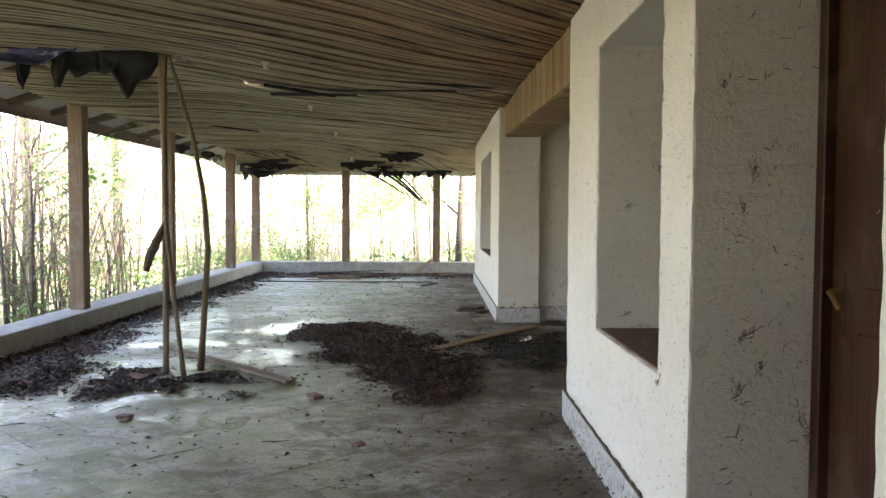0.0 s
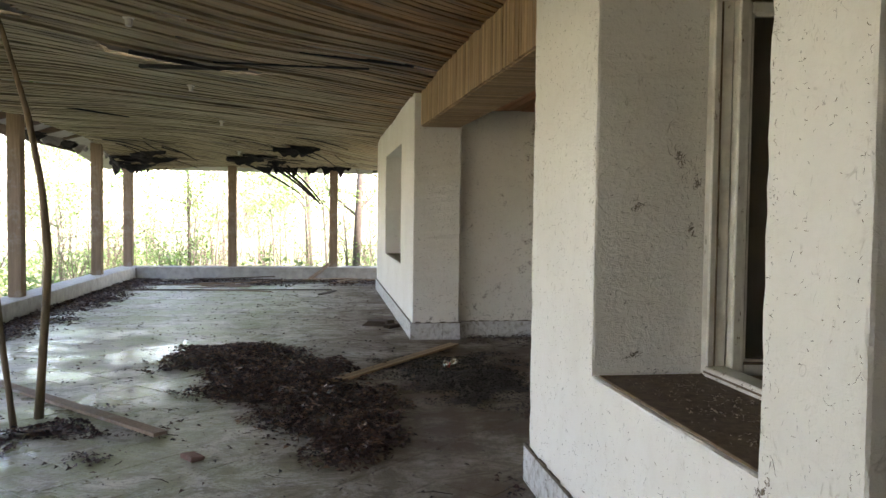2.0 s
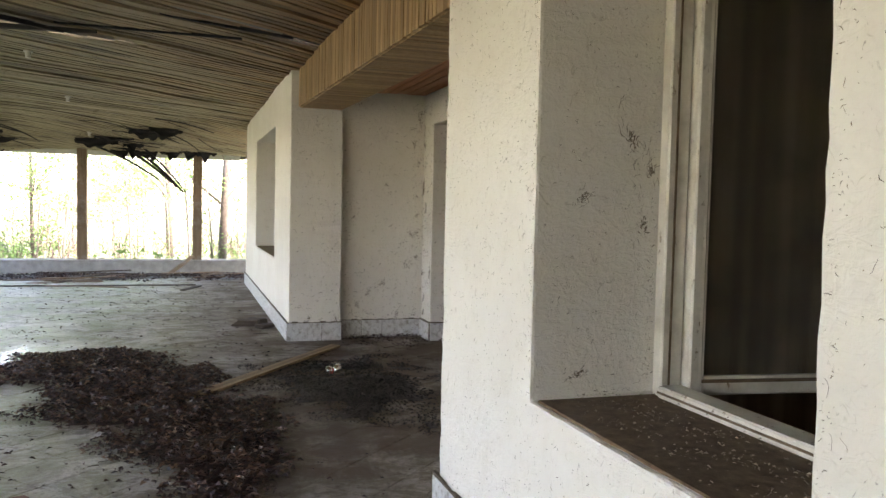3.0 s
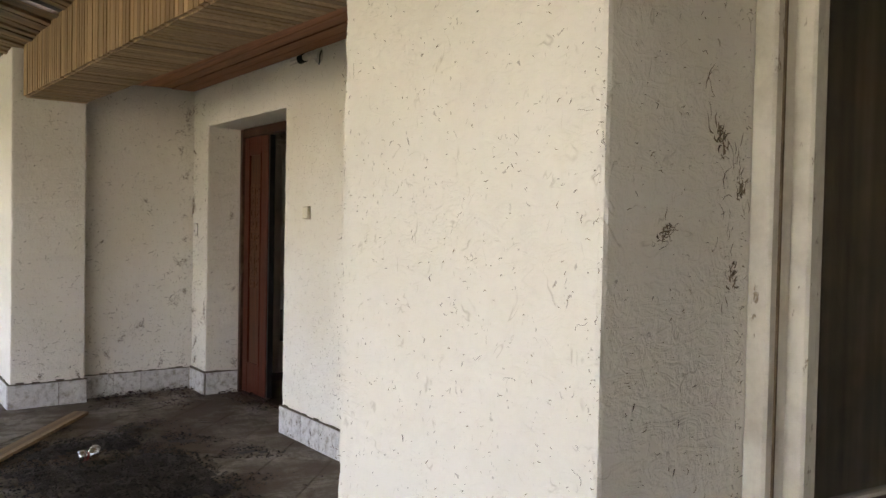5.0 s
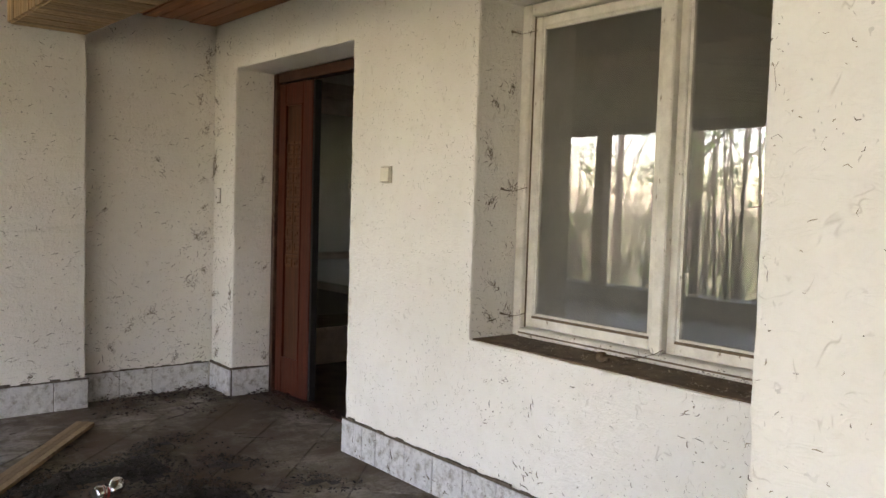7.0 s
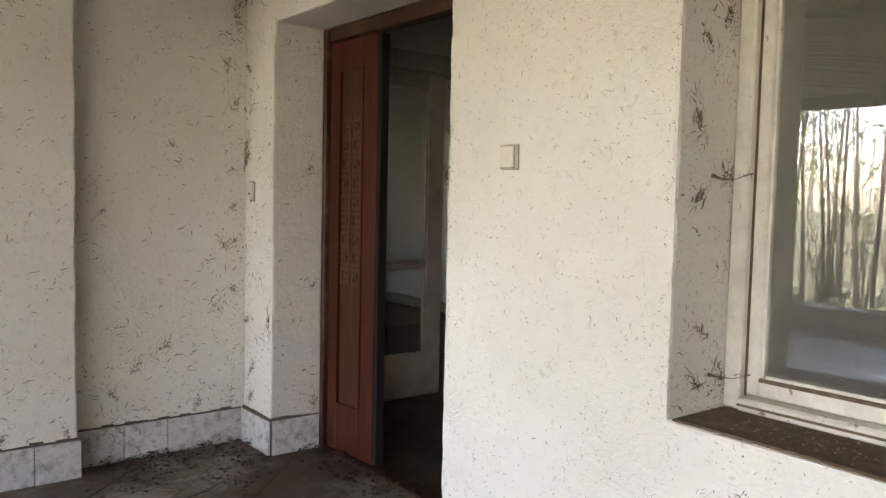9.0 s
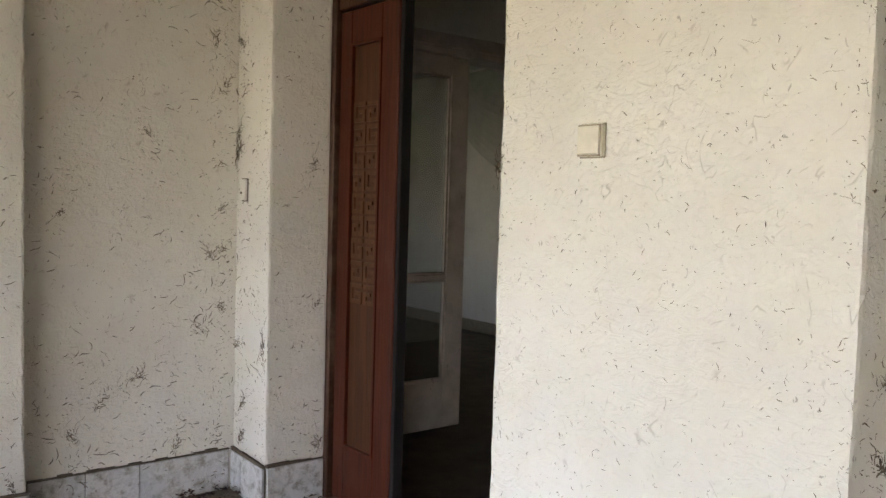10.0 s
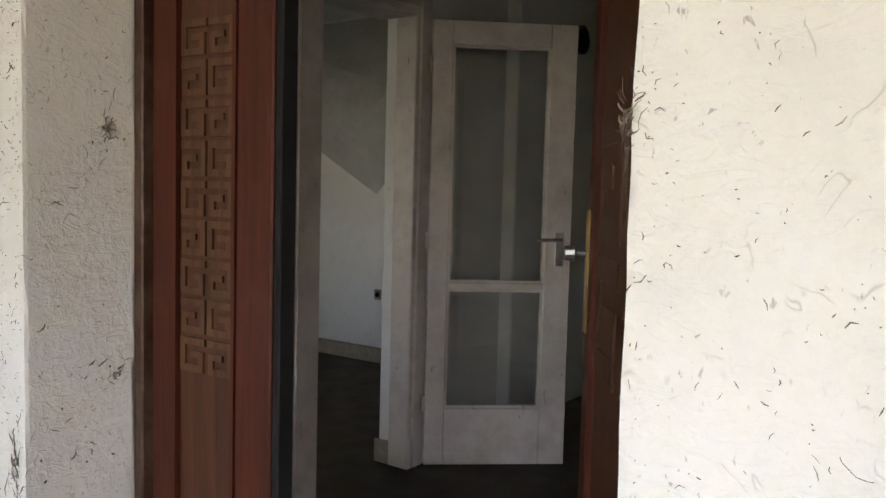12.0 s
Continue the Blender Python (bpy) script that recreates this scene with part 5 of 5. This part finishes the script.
litter("sill_crumbs", "crumbs of leaf and mortar in the recess", 620, 12, (1.45, 2.2, 8.9, 9.66), lambda x, y: 0.1 - 0.6 * (9.66 - y) + 0.3 * noise.noise((x * 5, y * 5, 3)), M_LEAFD, (0.01, 0.03), False)
for _a, _z in (((1.06, 1.42, 3.19, 4.31), 0.684), ((2.23, 2.45, 5.68, 7.11), 0.704)):
    litter("sill_dirt", "crumbs of mortar and leaf on the sill", 700, int(_z * 1000), _a, lambda x, y: 0.3 * noise.noise((x * 7, y * 7, 1.0)) + 0.0, M_FLECK, (0.003, 0.012), False, _z)
litter("threshold_litter", "dead leaves and crumbs swept against the door leaf", 240, 14, (2.28, 2.52, 8.55, 9.36), lambda x, y: 0.12 - 0.9 * abs(x - 2.44) + 0.3 * noise.noise((x * 8, y * 8, 4)), M_LEAFD, (0.012, 0.04), False)
litter("wall_foot_crumbs", "crumbs of plaster and leaf at the wall foot", 420, 13, (0.72, 1.02, 3.0, 5.3), lambda x, y: 0.08 - 1.1 * (1.02 - x) + 0.3 * noise.noise((x * 6, y * 6, 3)), M_LEAFD, (0.01, 0.035), False)


def twigs(count, seed):
    rnd = random.Random(seed)
    bm = bmesh.new()
    for _ in range(count):
        x, y = rnd.uniform(-3.2, 2.1), rnd.uniform(2.5, 16)
        if x > 0.85 and not 5.4 < y < 9.4:
            continue
        a, ln = rnd.uniform(0, 6.28), rnd.choice((0.03, 0.05, 0.08, 0.16)) * rnd.uniform(0.7, 1.3)
        p = Vector((x, y, 0.004))
        q = p + Vector((math.cos(a), math.sin(a), 0.05)) * ln * 0.5
        r = q + Vector((math.cos(a + 0.4), math.sin(a + 0.4), 0.0)) * ln * 0.5
        w = rnd.uniform(0.0012, 0.0035)
        tube(bm, [p, q, r], [w, w, w * 0.5], 4, False)
    return bm


tagged(part("twigs", twigs(520, 61), M_DARKW), "thin broken twigs strewn over the floor", "twigs", "", "stuff")


# ---- torn ceiling ----
def tatter(name, label, top, length, width, drop, seed, mat, rz=0.0, jag=0.4):
    rnd = random.Random(seed)
    ob = thing(name, label, "roofing felt", top, rz)
    bm = bmesh.new()
    n, m = 14, 7
    g = {}
    for i in range(n + 1):
        u = i / n
        d = drop * (1 - jag + jag * (0.5 + 0.9 * noise.noise((u * 3.7 + seed, seed, 0)))) * (0.35 + 0.65 * math.sin(math.pi * min(1, 0.08 + u)))
        for j in range(m + 1):
            w = j / m
            g[i, j] = bm.verts.new((length * (u - 0.5), width * (0.25 * math.sin(5 * u + seed) + 0.5 * noise.noise((u * 4, w * 3, seed))), -d * w))
    for i in range(n):
        for j in range(m):
            bm.faces.new((g[i, j], g[i + 1, j], g[i + 1, j + 1], g[i, j + 1]))
    p = part("sheet", bm, mat, ob, "", True)
    p.modifiers.new("thick", "SOLIDIFY").thickness = 0.003
    return ob


M_PLAST = plain("blue_black_plastic", (0.05, 0.06, 0.13), 0.2, 0, 0.5, 6, 0.6)
tatter("torn_felt", "black roofing felt hanging from a torn ceiling", (-2.15, 6.62, 2.50), 0.52, 0.10, 0.40, 1, M_FELT, 4, 0.6)
tatter("torn_felt", "black roofing felt hanging from a torn ceiling", (-2.35, 6.66, 2.50), 0.75, 0.10, 0.26, 8, M_FELT, -3, 0.7)
tatter("torn_felt", "black roofing felt hanging from a torn ceiling", (-2.72, 6.62, 2.49), 0.17, 0.10, 0.34, 2, M_FELT, -8, 0.3)
tatter("torn_felt", "narrow rag of black roofing felt", (-2.98, 6.60, 2.48), 0.12, 0.08, 0.30, 3, M_FELT, 10, 0.2)
tatter("torn_felt", "narrow rag of black roofing felt", (-2.42, 6.64, 2.50), 0.10, 0.05, 0.16, 4, M_FELT, 0, 0.2)
tatter("torn_plastic", "shiny blue-black plastic sheet bulging from the ceiling", (-2.95, 6.50, 2.51), 0.85, 0.25, 0.15, 5, M_PLAST, 3, 0.2)
for _k in range(7):
    tatter("torn_felt", "ragged black felt at the collapsed eaves", (-3.75 + 0.17 * _k, 17.25 + 0.05 * (_k % 3), 2.24 - 0.01 * _k), 0.26, 0.12, 0.46 - 0.05 * _k, 10 + _k, M_FELT, 15 * (_k % 3), 0.7)
for _k, _x in enumerate((-1.05, -0.75, -0.5, -0.2, 0.1, 0.38)):
    tatter("torn_felt", "ragged black felt at the collapsed eaves", (_x, 17.2, 2.16), 0.34, 0.12, 0.26, 30 + _k, M_FELT, 8 * (_k % 3) - 8, 0.8)
for _k in range(6):
    _y = 13.2 + 0.75 * _k
    tatter("torn_felt", "ragged grey underlay hanging along the eaves", (-3.85, _y, 2.32), 0.5, 0.14, 0.22, 50 + _k, M_SHEET if _k % 2 else M_FELT, 80, 0.8)


def hanging_batten(p0, p1, r, label, bend=0.05):
    a, b = Vector(p0), Vector(p1)
    ob = thing("hanging_batten", label, "batten", a, 0, "hanging battens")
    bm = bmesh.new()
    d = b - a
    pts = [d * t + Vector((0, 0, bend * math.sin(math.pi * t))) for t in (0, 0.25, 0.5, 0.75, 1)]
    tube(bm, pts, [r, r, r, r * 0.9, r * 0.6], 4)
    # wooden laths past y = 7 take felt black, imitating the tear's darkness
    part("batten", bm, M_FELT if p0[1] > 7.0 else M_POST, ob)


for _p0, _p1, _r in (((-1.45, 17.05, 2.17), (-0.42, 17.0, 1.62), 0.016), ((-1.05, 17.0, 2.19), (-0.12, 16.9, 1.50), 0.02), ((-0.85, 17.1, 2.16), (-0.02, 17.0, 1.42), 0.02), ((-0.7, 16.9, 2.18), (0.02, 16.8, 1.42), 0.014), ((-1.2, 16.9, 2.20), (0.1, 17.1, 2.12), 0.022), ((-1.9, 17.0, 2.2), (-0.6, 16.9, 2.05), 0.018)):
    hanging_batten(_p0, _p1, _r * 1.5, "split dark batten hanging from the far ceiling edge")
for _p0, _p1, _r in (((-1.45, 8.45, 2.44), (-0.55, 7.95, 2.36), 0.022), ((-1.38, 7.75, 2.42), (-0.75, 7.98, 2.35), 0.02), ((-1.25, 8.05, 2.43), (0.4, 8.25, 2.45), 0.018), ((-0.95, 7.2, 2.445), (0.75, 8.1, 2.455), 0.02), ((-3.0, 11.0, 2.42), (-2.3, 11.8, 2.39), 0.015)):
    hanging_batten(_p0, _p1, _r, "splintered lath hanging from the ceiling, coloured black for the dark tear", 0.0)

hanging_batten((-0.80, 6.68, 2.425), (-0.02, 7.42, 2.43), 0.012, "pale split lath loose under the ceiling", 0.0)
for _x, _y in ((-1.15, 6.75), (-1.23, 9.6), (-1.32, 12.7), (-1.42, 15.9)):
    _z = ceiling_height(_x, _y)
    lh = thing("ceiling_lamp", "small white porcelain lamp holder on the ceiling", "lamp", (_x, _y, _z), 0, "ceiling lamp holders")
    bm = bmesh.new()
    tube(bm, [(0, 0, 0.012), (0, 0, -0.014), (0, 0, -0.016), (0, 0, -0.06)], [0.036, 0.036, 0.024, 0.02], 12)
    part("holder", bm, M_CERAM, lh)

# torn felt and splintered laths drooping where the far ceiling has come down
_rnd = random.Random(43)
for _k in range(13):
    _x = -3.45 + 0.085 * _k + _rnd.uniform(-0.05, 0.05) if _k < 8 else -1.35 + 0.27 * (_k - 8)
    _y = _rnd.uniform(15.2, 16.9)
    tatter("torn_felt", "ragged black felt drooping from the fallen ceiling", (_x, _y, ceiling_height(_x, _y) - 0.005), _rnd.uniform(0.3, 0.75), 0.16, _rnd.uniform(0.10, 0.26), 90 + _k, M_FELT, _rnd.uniform(-25, 25), 0.8)
for _k in range(22):
    _x = _rnd.uniform(-3.4, -2.5) if _k < 9 else _rnd.uniform(-1.5, 0.3)
    _y = _rnd.uniform(14.6, 16.9)
    _a, _l = _rnd.uniform(-0.5, 0.9), _rnd.uniform(0.3, 0.95)
    _z = ceiling_height(_x, _y) - 0.01
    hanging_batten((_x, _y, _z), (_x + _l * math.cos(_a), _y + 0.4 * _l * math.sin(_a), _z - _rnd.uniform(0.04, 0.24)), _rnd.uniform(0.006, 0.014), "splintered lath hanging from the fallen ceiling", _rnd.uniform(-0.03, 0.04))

pipe = thing("drain_pipe", "upright green-grey drain pipe outside the corner post", "pipe", (-3.62, 17.72, -0.45))
bm = bmesh.new()
tube(bm, [(0, 0, 0), (0, 0, 1.3), (0, 0, 2.55)], [0.05, 0.05, 0.05], 12)
part("tube", bm, M_PIPE, pipe, "", True)
bm = bmesh.new()
tube(bm, [(0, 0, 2.30), (0, 0, 2.38)], [0.058, 0.058], 12)
part("collar", bm, M_PIPE, pipe)

# grey underlay boards between rafters along the eaves
structure("eaves_lining", roof_sheet(0.066, -3.45, 0.016), M_SHEET, "grey stained lining boards under the eaves", "eaves")


# ---- woodland ----
def tree(x, y, h, r, seed, leaves, lean=0.1, leaf_size=0.07, limbs=7, bark=None):
    rnd = random.Random(seed)
    gz = -0.45
    ob = thing("tree", "slender bare-stemmed sapling in thin spring leaf" if r < 0.07 else "grey-barked woodland tree in thin spring leaf", "tree", (x, y, gz), 0, "saplings round the terrace" if r < 0.07 else "")
    a = rnd.uniform(0, 6.28)
    lx, ly = math.cos(a) * lean * h, math.sin(a) * lean * h
    ph = rnd.uniform(0, 6)

    def stem(t):
        return Vector((lx * t * t + 0.03 * h * 0.3 * math.sin(4 * t + ph), ly * t * t + 0.03 * h * 0.3 * math.cos(3 * t + ph), h * t))

    bm = bmesh.new()
    n = 8
    tube(bm, [stem(k / n) for k in range(n + 1)], [r * (1 - 0.85 * k / n) for k in range(n + 1)], 6)
    tips = []
    for _ in range(limbs):
        t = rnd.uniform(0.18, 0.95)
        p = stem(t)
        b = rnd.uniform(0, 6.28)
        ln = h * rnd.uniform(0.10, 0.28) * (1.1 - 0.6 * t)
        d = Vector((math.cos(b), math.sin(b), rnd.uniform(0.3, 1.3))).normalized()
        q1 = p + d * ln * 0.5 + Vector((0, 0, rnd.uniform(-0.05, 0.05) * ln))
        q2 = p + d * ln + Vector((rnd.uniform(-1, 1), rnd.uniform(-1, 1), rnd.uniform(-0.3, 0.5))) * ln * 0.25
        rr = max(0.004, r * (1 - 0.85 * t) * 0.45)
        tube(bm, [p, q1, q2], [rr, rr * 0.7, rr * 0.25], 4, False)
        tips += [q1, q2, q2]
        for _k in range(2):
            s = p.lerp(q2, rnd.uniform(0.3, 0.9))
            e = s + Vector((rnd.uniform(-1, 1), rnd.uniform(-1, 1), rnd.uniform(-0.2, 1))) * ln * 0.35
            tube(bm, [s, e], [rr * 0.4, rr * 0.15], 3, False)
            tips.append(e)
    part("trunk", bm, bark or M_BARK, ob, "", True)
    bm = bmesh.new()
    for _ in range(leaves):
        c = rnd.choice(tips) + Vector((rnd.gauss(0, 1), rnd.gauss(0, 1), rnd.gauss(0, 0.7))) * 0.16
        leaf_mesh(bm, c, leaf_size * rnd.uniform(0.6, 1.3), rnd, 1.2)
    part("crown", bm, M_GREEN, ob)


_rnd = random.Random(77)
_n = 0
for _k in range(44):                      # thicket along the kerb
    _d = _rnd.uniform(0.9, 10) ** 1.0
    _x, _y = -4.2 - _d, _rnd.uniform(-4, 30)
    _r = _rnd.uniform(0.008, 0.026) + 0.001 * _d
    tree(_x, _y, _rnd.uniform(3.5, 8), _r, 100 + _k, int(_rnd.uniform(220, 560)), _rnd.uniform(0.05, 0.40), 0.06, 16, M_BARKR if _k % 3 else None)
for _k in range(60):                       # beyond the end kerb
    _d = _rnd.uniform(1.2, 14)
    _x, _y = _rnd.uniform(-9, 7), 18 + _d
    tree(_x, _y, _rnd.uniform(4, 8), _rnd.uniform(0.010, 0.03), 300 + _k, int(_rnd.uniform(900, 1700)), _rnd.uniform(0.03, 0.30), 0.075, 18, M_BARK_HAZE)
for _k, (_x, _y, _r) in enumerate([(0.78, 19.6, 0.10), (-2.9, 20.5, 0.045), (1.6, 22.0, 0.09), (-5.4, 11.5, 0.05), (-6.6, 14.0, 0.07), (3.2, 24, 0.12), (-0.4, 26, 0.11), (-9, 24, 0.14), (-12, 16, 0.15), (-13, 8, 0.13), (-11, 2, 0.12)]):
    tree(_x, _y, 9.0, _r, 500 + _k, 1100, 0.05, 0.11, 22)


def shrub(x, y, seed, leaves=260, h=1.5):
    """A many-stemmed bush: thin arching shoots with small leaves along them."""
    rnd = random.Random(seed)
    ob = thing("shrub", "loose many-stemmed bush in pale spring leaf", "shrub", (x, y, -0.45), 0, "bushes round the terrace")
    bm, lf = bmesh.new(), bmesh.new()
    for _ in range(11):
        a, ln = rnd.uniform(0, 6.28), h * rnd.uniform(0.6, 1.5)
        out = rnd.uniform(0.1, 0.6)
        pts = [Vector((math.cos(a) * out * ln * t * t + 0.04 * math.sin(7 * t + a), math.sin(a) * out * ln * t * t, ln * t * (1 - 0.15 * t))) for t in (0, 0.25, 0.5, 0.75, 1)]
        tube(bm, pts, [0.008, 0.007, 0.006, 0.004, 0.002], 4, False)
        for _k in range(leaves // 11):
            i = rnd.randrange(1, 4)
            c = pts[i].lerp(pts[i + 1], rnd.random()) + Vector((rnd.gauss(0, 1), rnd.gauss(0, 1), rnd.gauss(0, 0.8))) * 0.11
            leaf_mesh(lf, c, rnd.uniform(0.03, 0.075), rnd, 1.3)
    part("stem", bm, M_BARK, ob)
    part("foliage", lf, M_GREEN, ob)


_rnd = random.Random(91)
for _k in range(16):                       # a clump of close-set stems by the kerb
    tree(-5.5 + _rnd.gauss(0, 0.45), 11.2 + _rnd.gauss(0, 0.75), _rnd.uniform(4.5, 6.5), _rnd.uniform(0.014, 0.03), 900 + _k, 120, _rnd.uniform(0.02, 0.16), 0.06, 10)
for _k in range(8):
    tree(-4.9 + _rnd.gauss(0, 0.3), 8.0 + _rnd.gauss(0, 0.8), _rnd.uniform(3, 5), _rnd.uniform(0.008, 0.016), 930 + _k, 90, _rnd.uniform(0.2, 0.45), 0.055, 9)
_rnd = random.Random(55)
for _k in range(34):
    shrub(-4.9 - _rnd.expovariate(0.3), _rnd.uniform(0, 26), 700 + _k, 170, _rnd.uniform(0.9, 2.3))
for _k in range(26):
    shrub(_rnd.uniform(-6, 6), 18.4 + _rnd.expovariate(0.28), 800 + _k, 300, _rnd.uniform(0.9, 2.2))


def thicket(x, y, seed, h):
    """A tangle of thin bare arching shoots with sparse leaf."""
    rnd = random.Random(seed)
    ob = thing("thicket", "tangle of thin red-brown shoots in early leaf", "shrub", (x, y, -0.45), 0, "thickets beside the kerb")
    bm, lf = bmesh.new(), bmesh.new()
    for _ in range(15):
        a, ln, out = rnd.uniform(0, 6.28), h * rnd.uniform(0.5, 1.2), rnd.uniform(0.05, 0.55)
        o = Vector((rnd.gauss(0, 0.22), rnd.gauss(0, 0.22), 0))
        ph = rnd.uniform(0, 6)
        pts = [o + Vector((math.cos(a) * out * ln * t ** 1.7 + 0.05 * math.sin(5 * t + ph), math.sin(a) * out * ln * t ** 1.7 + 0.05 * math.cos(6 * t + ph), ln * t * (1 - 0.12 * t))) for t in (0, 0.17, 0.34, 0.5, 0.67, 0.84, 1)]
        r = rnd.uniform(0.005, 0.013)
        tube(bm, pts, [r * (1 - 0.12 * k) for k in range(7)], 4, False)
        for _k in range(9):
            i = rnd.randrange(1, 6)
            p = pts[i].lerp(pts[i + 1], rnd.random())
            d = Vector((rnd.gauss(0, 1), rnd.gauss(0, 1), rnd.uniform(0.1, 1.2))).normalized() * rnd.uniform(0.15, 0.5)
            q = p + d * 0.6 + Vector((0, 0, rnd.uniform(-0.04, 0.04)))
            tube(bm, [p, q, p + d + Vector((0, 0, rnd.uniform(-0.1, 0.05)))], [0.004, 0.003, 0.0012], 3, False)
            for _j in range(4):
                leaf_mesh(lf, p.lerp(p + d, rnd.uniform(0.4, 1.05)) + Vector((rnd.gauss(0, 1), rnd.gauss(0, 1), rnd.gauss(0, 1))) * 0.03, rnd.uniform(0.025, 0.06), rnd, 1.3)
    part("stem", bm, M_BARKR, ob)
    part("foliage", lf, M_GREEN, ob)


_rnd = random.Random(23)
for _k in range(28):
    thicket(-4.6 - _rnd.expovariate(0.6), 0.5 + 0.75 * _k + _rnd.uniform(-0.4, 0.4), 1200 + _k, _rnd.uniform(2.2, 4.2))
for _k in range(12):
    thicket(_rnd.uniform(-5, 3), 18.6 + _rnd.expovariate(0.5), 1300 + _k, _rnd.uniform(1.5, 3.2))


def undergrowth():
    rnd = random.Random(9)
    bm = bmesh.new()
    for _ in range(15000):
        if rnd.random() < 0.6:
            x, y = -3.85 - rnd.expovariate(0.22), rnd.uniform(-5, 32)
        else:
            x, y = rnd.uniform(-9, 8), 17.6 + rnd.expovariate(0.2)
        hgt = rnd.uniform(0.02, 0.75) * (0.5 + 0.9 * max(0, noise.noise((x * 0.5, y * 0.5, 2))))
        leaf_mesh(bm, Vector((x, y, -0.45 + hgt)), rnd.uniform(0.06, 0.16), rnd, 1.4)
    return bm


tagged(part("undergrowth", undergrowth(), M_GRASS), "fresh green undergrowth of weeds and nettles", "undergrowth", "", "stuff")


def far_woods(stems):
    rnd = random.Random(31)
    bm = bmesh.new()
    for _ in range(110):
        a = rnd.uniform(radians(60), radians(205))
        d = rnd.uniform(30, 75)
        x, y = -2 + d * math.cos(a), 8 + d * math.sin(a)
        h = rnd.uniform(6, 12)
        bend = rnd.uniform(-0.8, 0.8)
        if stems:
            tube(bm, [(x, y, -0.6), (x + bend * 0.4, y, h * 0.5), (x + bend, y, h)], [0.08, 0.06, 0.015], 4, False)
        for _k in range(150):
            q = Vector((x + rnd.gauss(0, 1.5), y + rnd.gauss(0, 1.5), abs(rnd.gauss(h * 0.4, h * 0.3))))
            sz = rnd.uniform(0.12, 0.32)
            if not stems:
                leaf_mesh(bm, q, sz, rnd, 1.2)
    return bm


tagged(part("far_woods", far_woods(False), M_GREEN), "hazy far woodland in thin spring leaf", "woodland", "", "stuff")
tagged(part("far_stems", far_woods(True), M_BARK_HAZE), "thin far stems of the woodland", "woodland", "", "stuff")


# ---- floor tiles, laid on the slant ----
PITCH, V0, U0 = 0.3255, 4.292, 7.046
tile_bm = box(-PITCH / 2 + 0.002, PITCH / 2 - 0.002, -PITCH / 2 + 0.002, PITCH / 2 - 0.002, -0.009, 0.0, 0.002)
TILE = mesh_of("floor_tile", tile_bm, M_FLOOR)
_rnd = random.Random(4)
rest = bmesh.new()
_count = 0
_half = PITCH / math.sqrt(2)
for _i in range(-40, 60):
    for _j in range(-40, 60):
        u, v = U0 + (_i + 0.5) * PITCH, V0 + (_j + 0.5) * PITCH
        cx, cy = (u - v) / math.sqrt(2), (u + v) / math.sqrt(2)
        if not (-3.40 - _half < cx < 2.47 + _half and -5.0 < cy < 17.1 + _half):
            continue
        whole = -3.40 + _half < cx < 0.90 - _half and cy < 17.08 - _half or 0.6 < cx < 2.2 - _half and 5.27 + _half < cy < 9.5 - _half
        dz = _rnd.uniform(-0.0012, 0.0008)
        m = pose(cx, cy, dz, _rnd.uniform(-0.15, 0.15), _rnd.uniform(-0.15, 0.15), 45)
        if whole and 3.2 < cy < 9.6 and cx > -1.6 and _count < 290:
            t = new("floor_tile", TILE)
            t.matrix_world = m
            t.parent = terrace
            _count += 1
        else:
            h = PITCH / 2 - 0.002
            vs = [m @ Vector(p) for p in ((-h, -h, 0), (h, -h, 0), (h, h, 0), (-h, h, 0))]
            poly = [Vector((p.x, p.y, 0)) for p in vs]
            for axis, lim, sgn in ((0, -3.402, 1), (0, 2.468, -1), (1, 17.078, -1)):
                out = []
                for k in range(len(poly)):
                    a, b = poly[k], poly[(k + 1) % len(poly)]
                    ia, ib = (a[axis] - lim) * sgn >= 0, (b[axis] - lim) * sgn >= 0
                    if ia:
                        out.append(a)
                    if ia != ib:
                        out.append(a.lerp(b, (lim - a[axis]) / (b[axis] - a[axis])))
                poly = out
                if len(poly) < 3:
                    break
            if len(poly) >= 3:
                top = [rest.verts.new((p.x, p.y, dz)) for p in poly]
                low = [rest.verts.new((p.x, p.y, -0.009)) for p in poly]
                rest.faces.new(top)
                for k in range(len(poly)):
                    rest.faces.new((low[k], low[(k + 1) % len(poly)], top[(k + 1) % len(poly)], top[k]))
more = part("floor_tiles", rest, M_FLOOR, terrace)
tagged(more, kind="stuff")
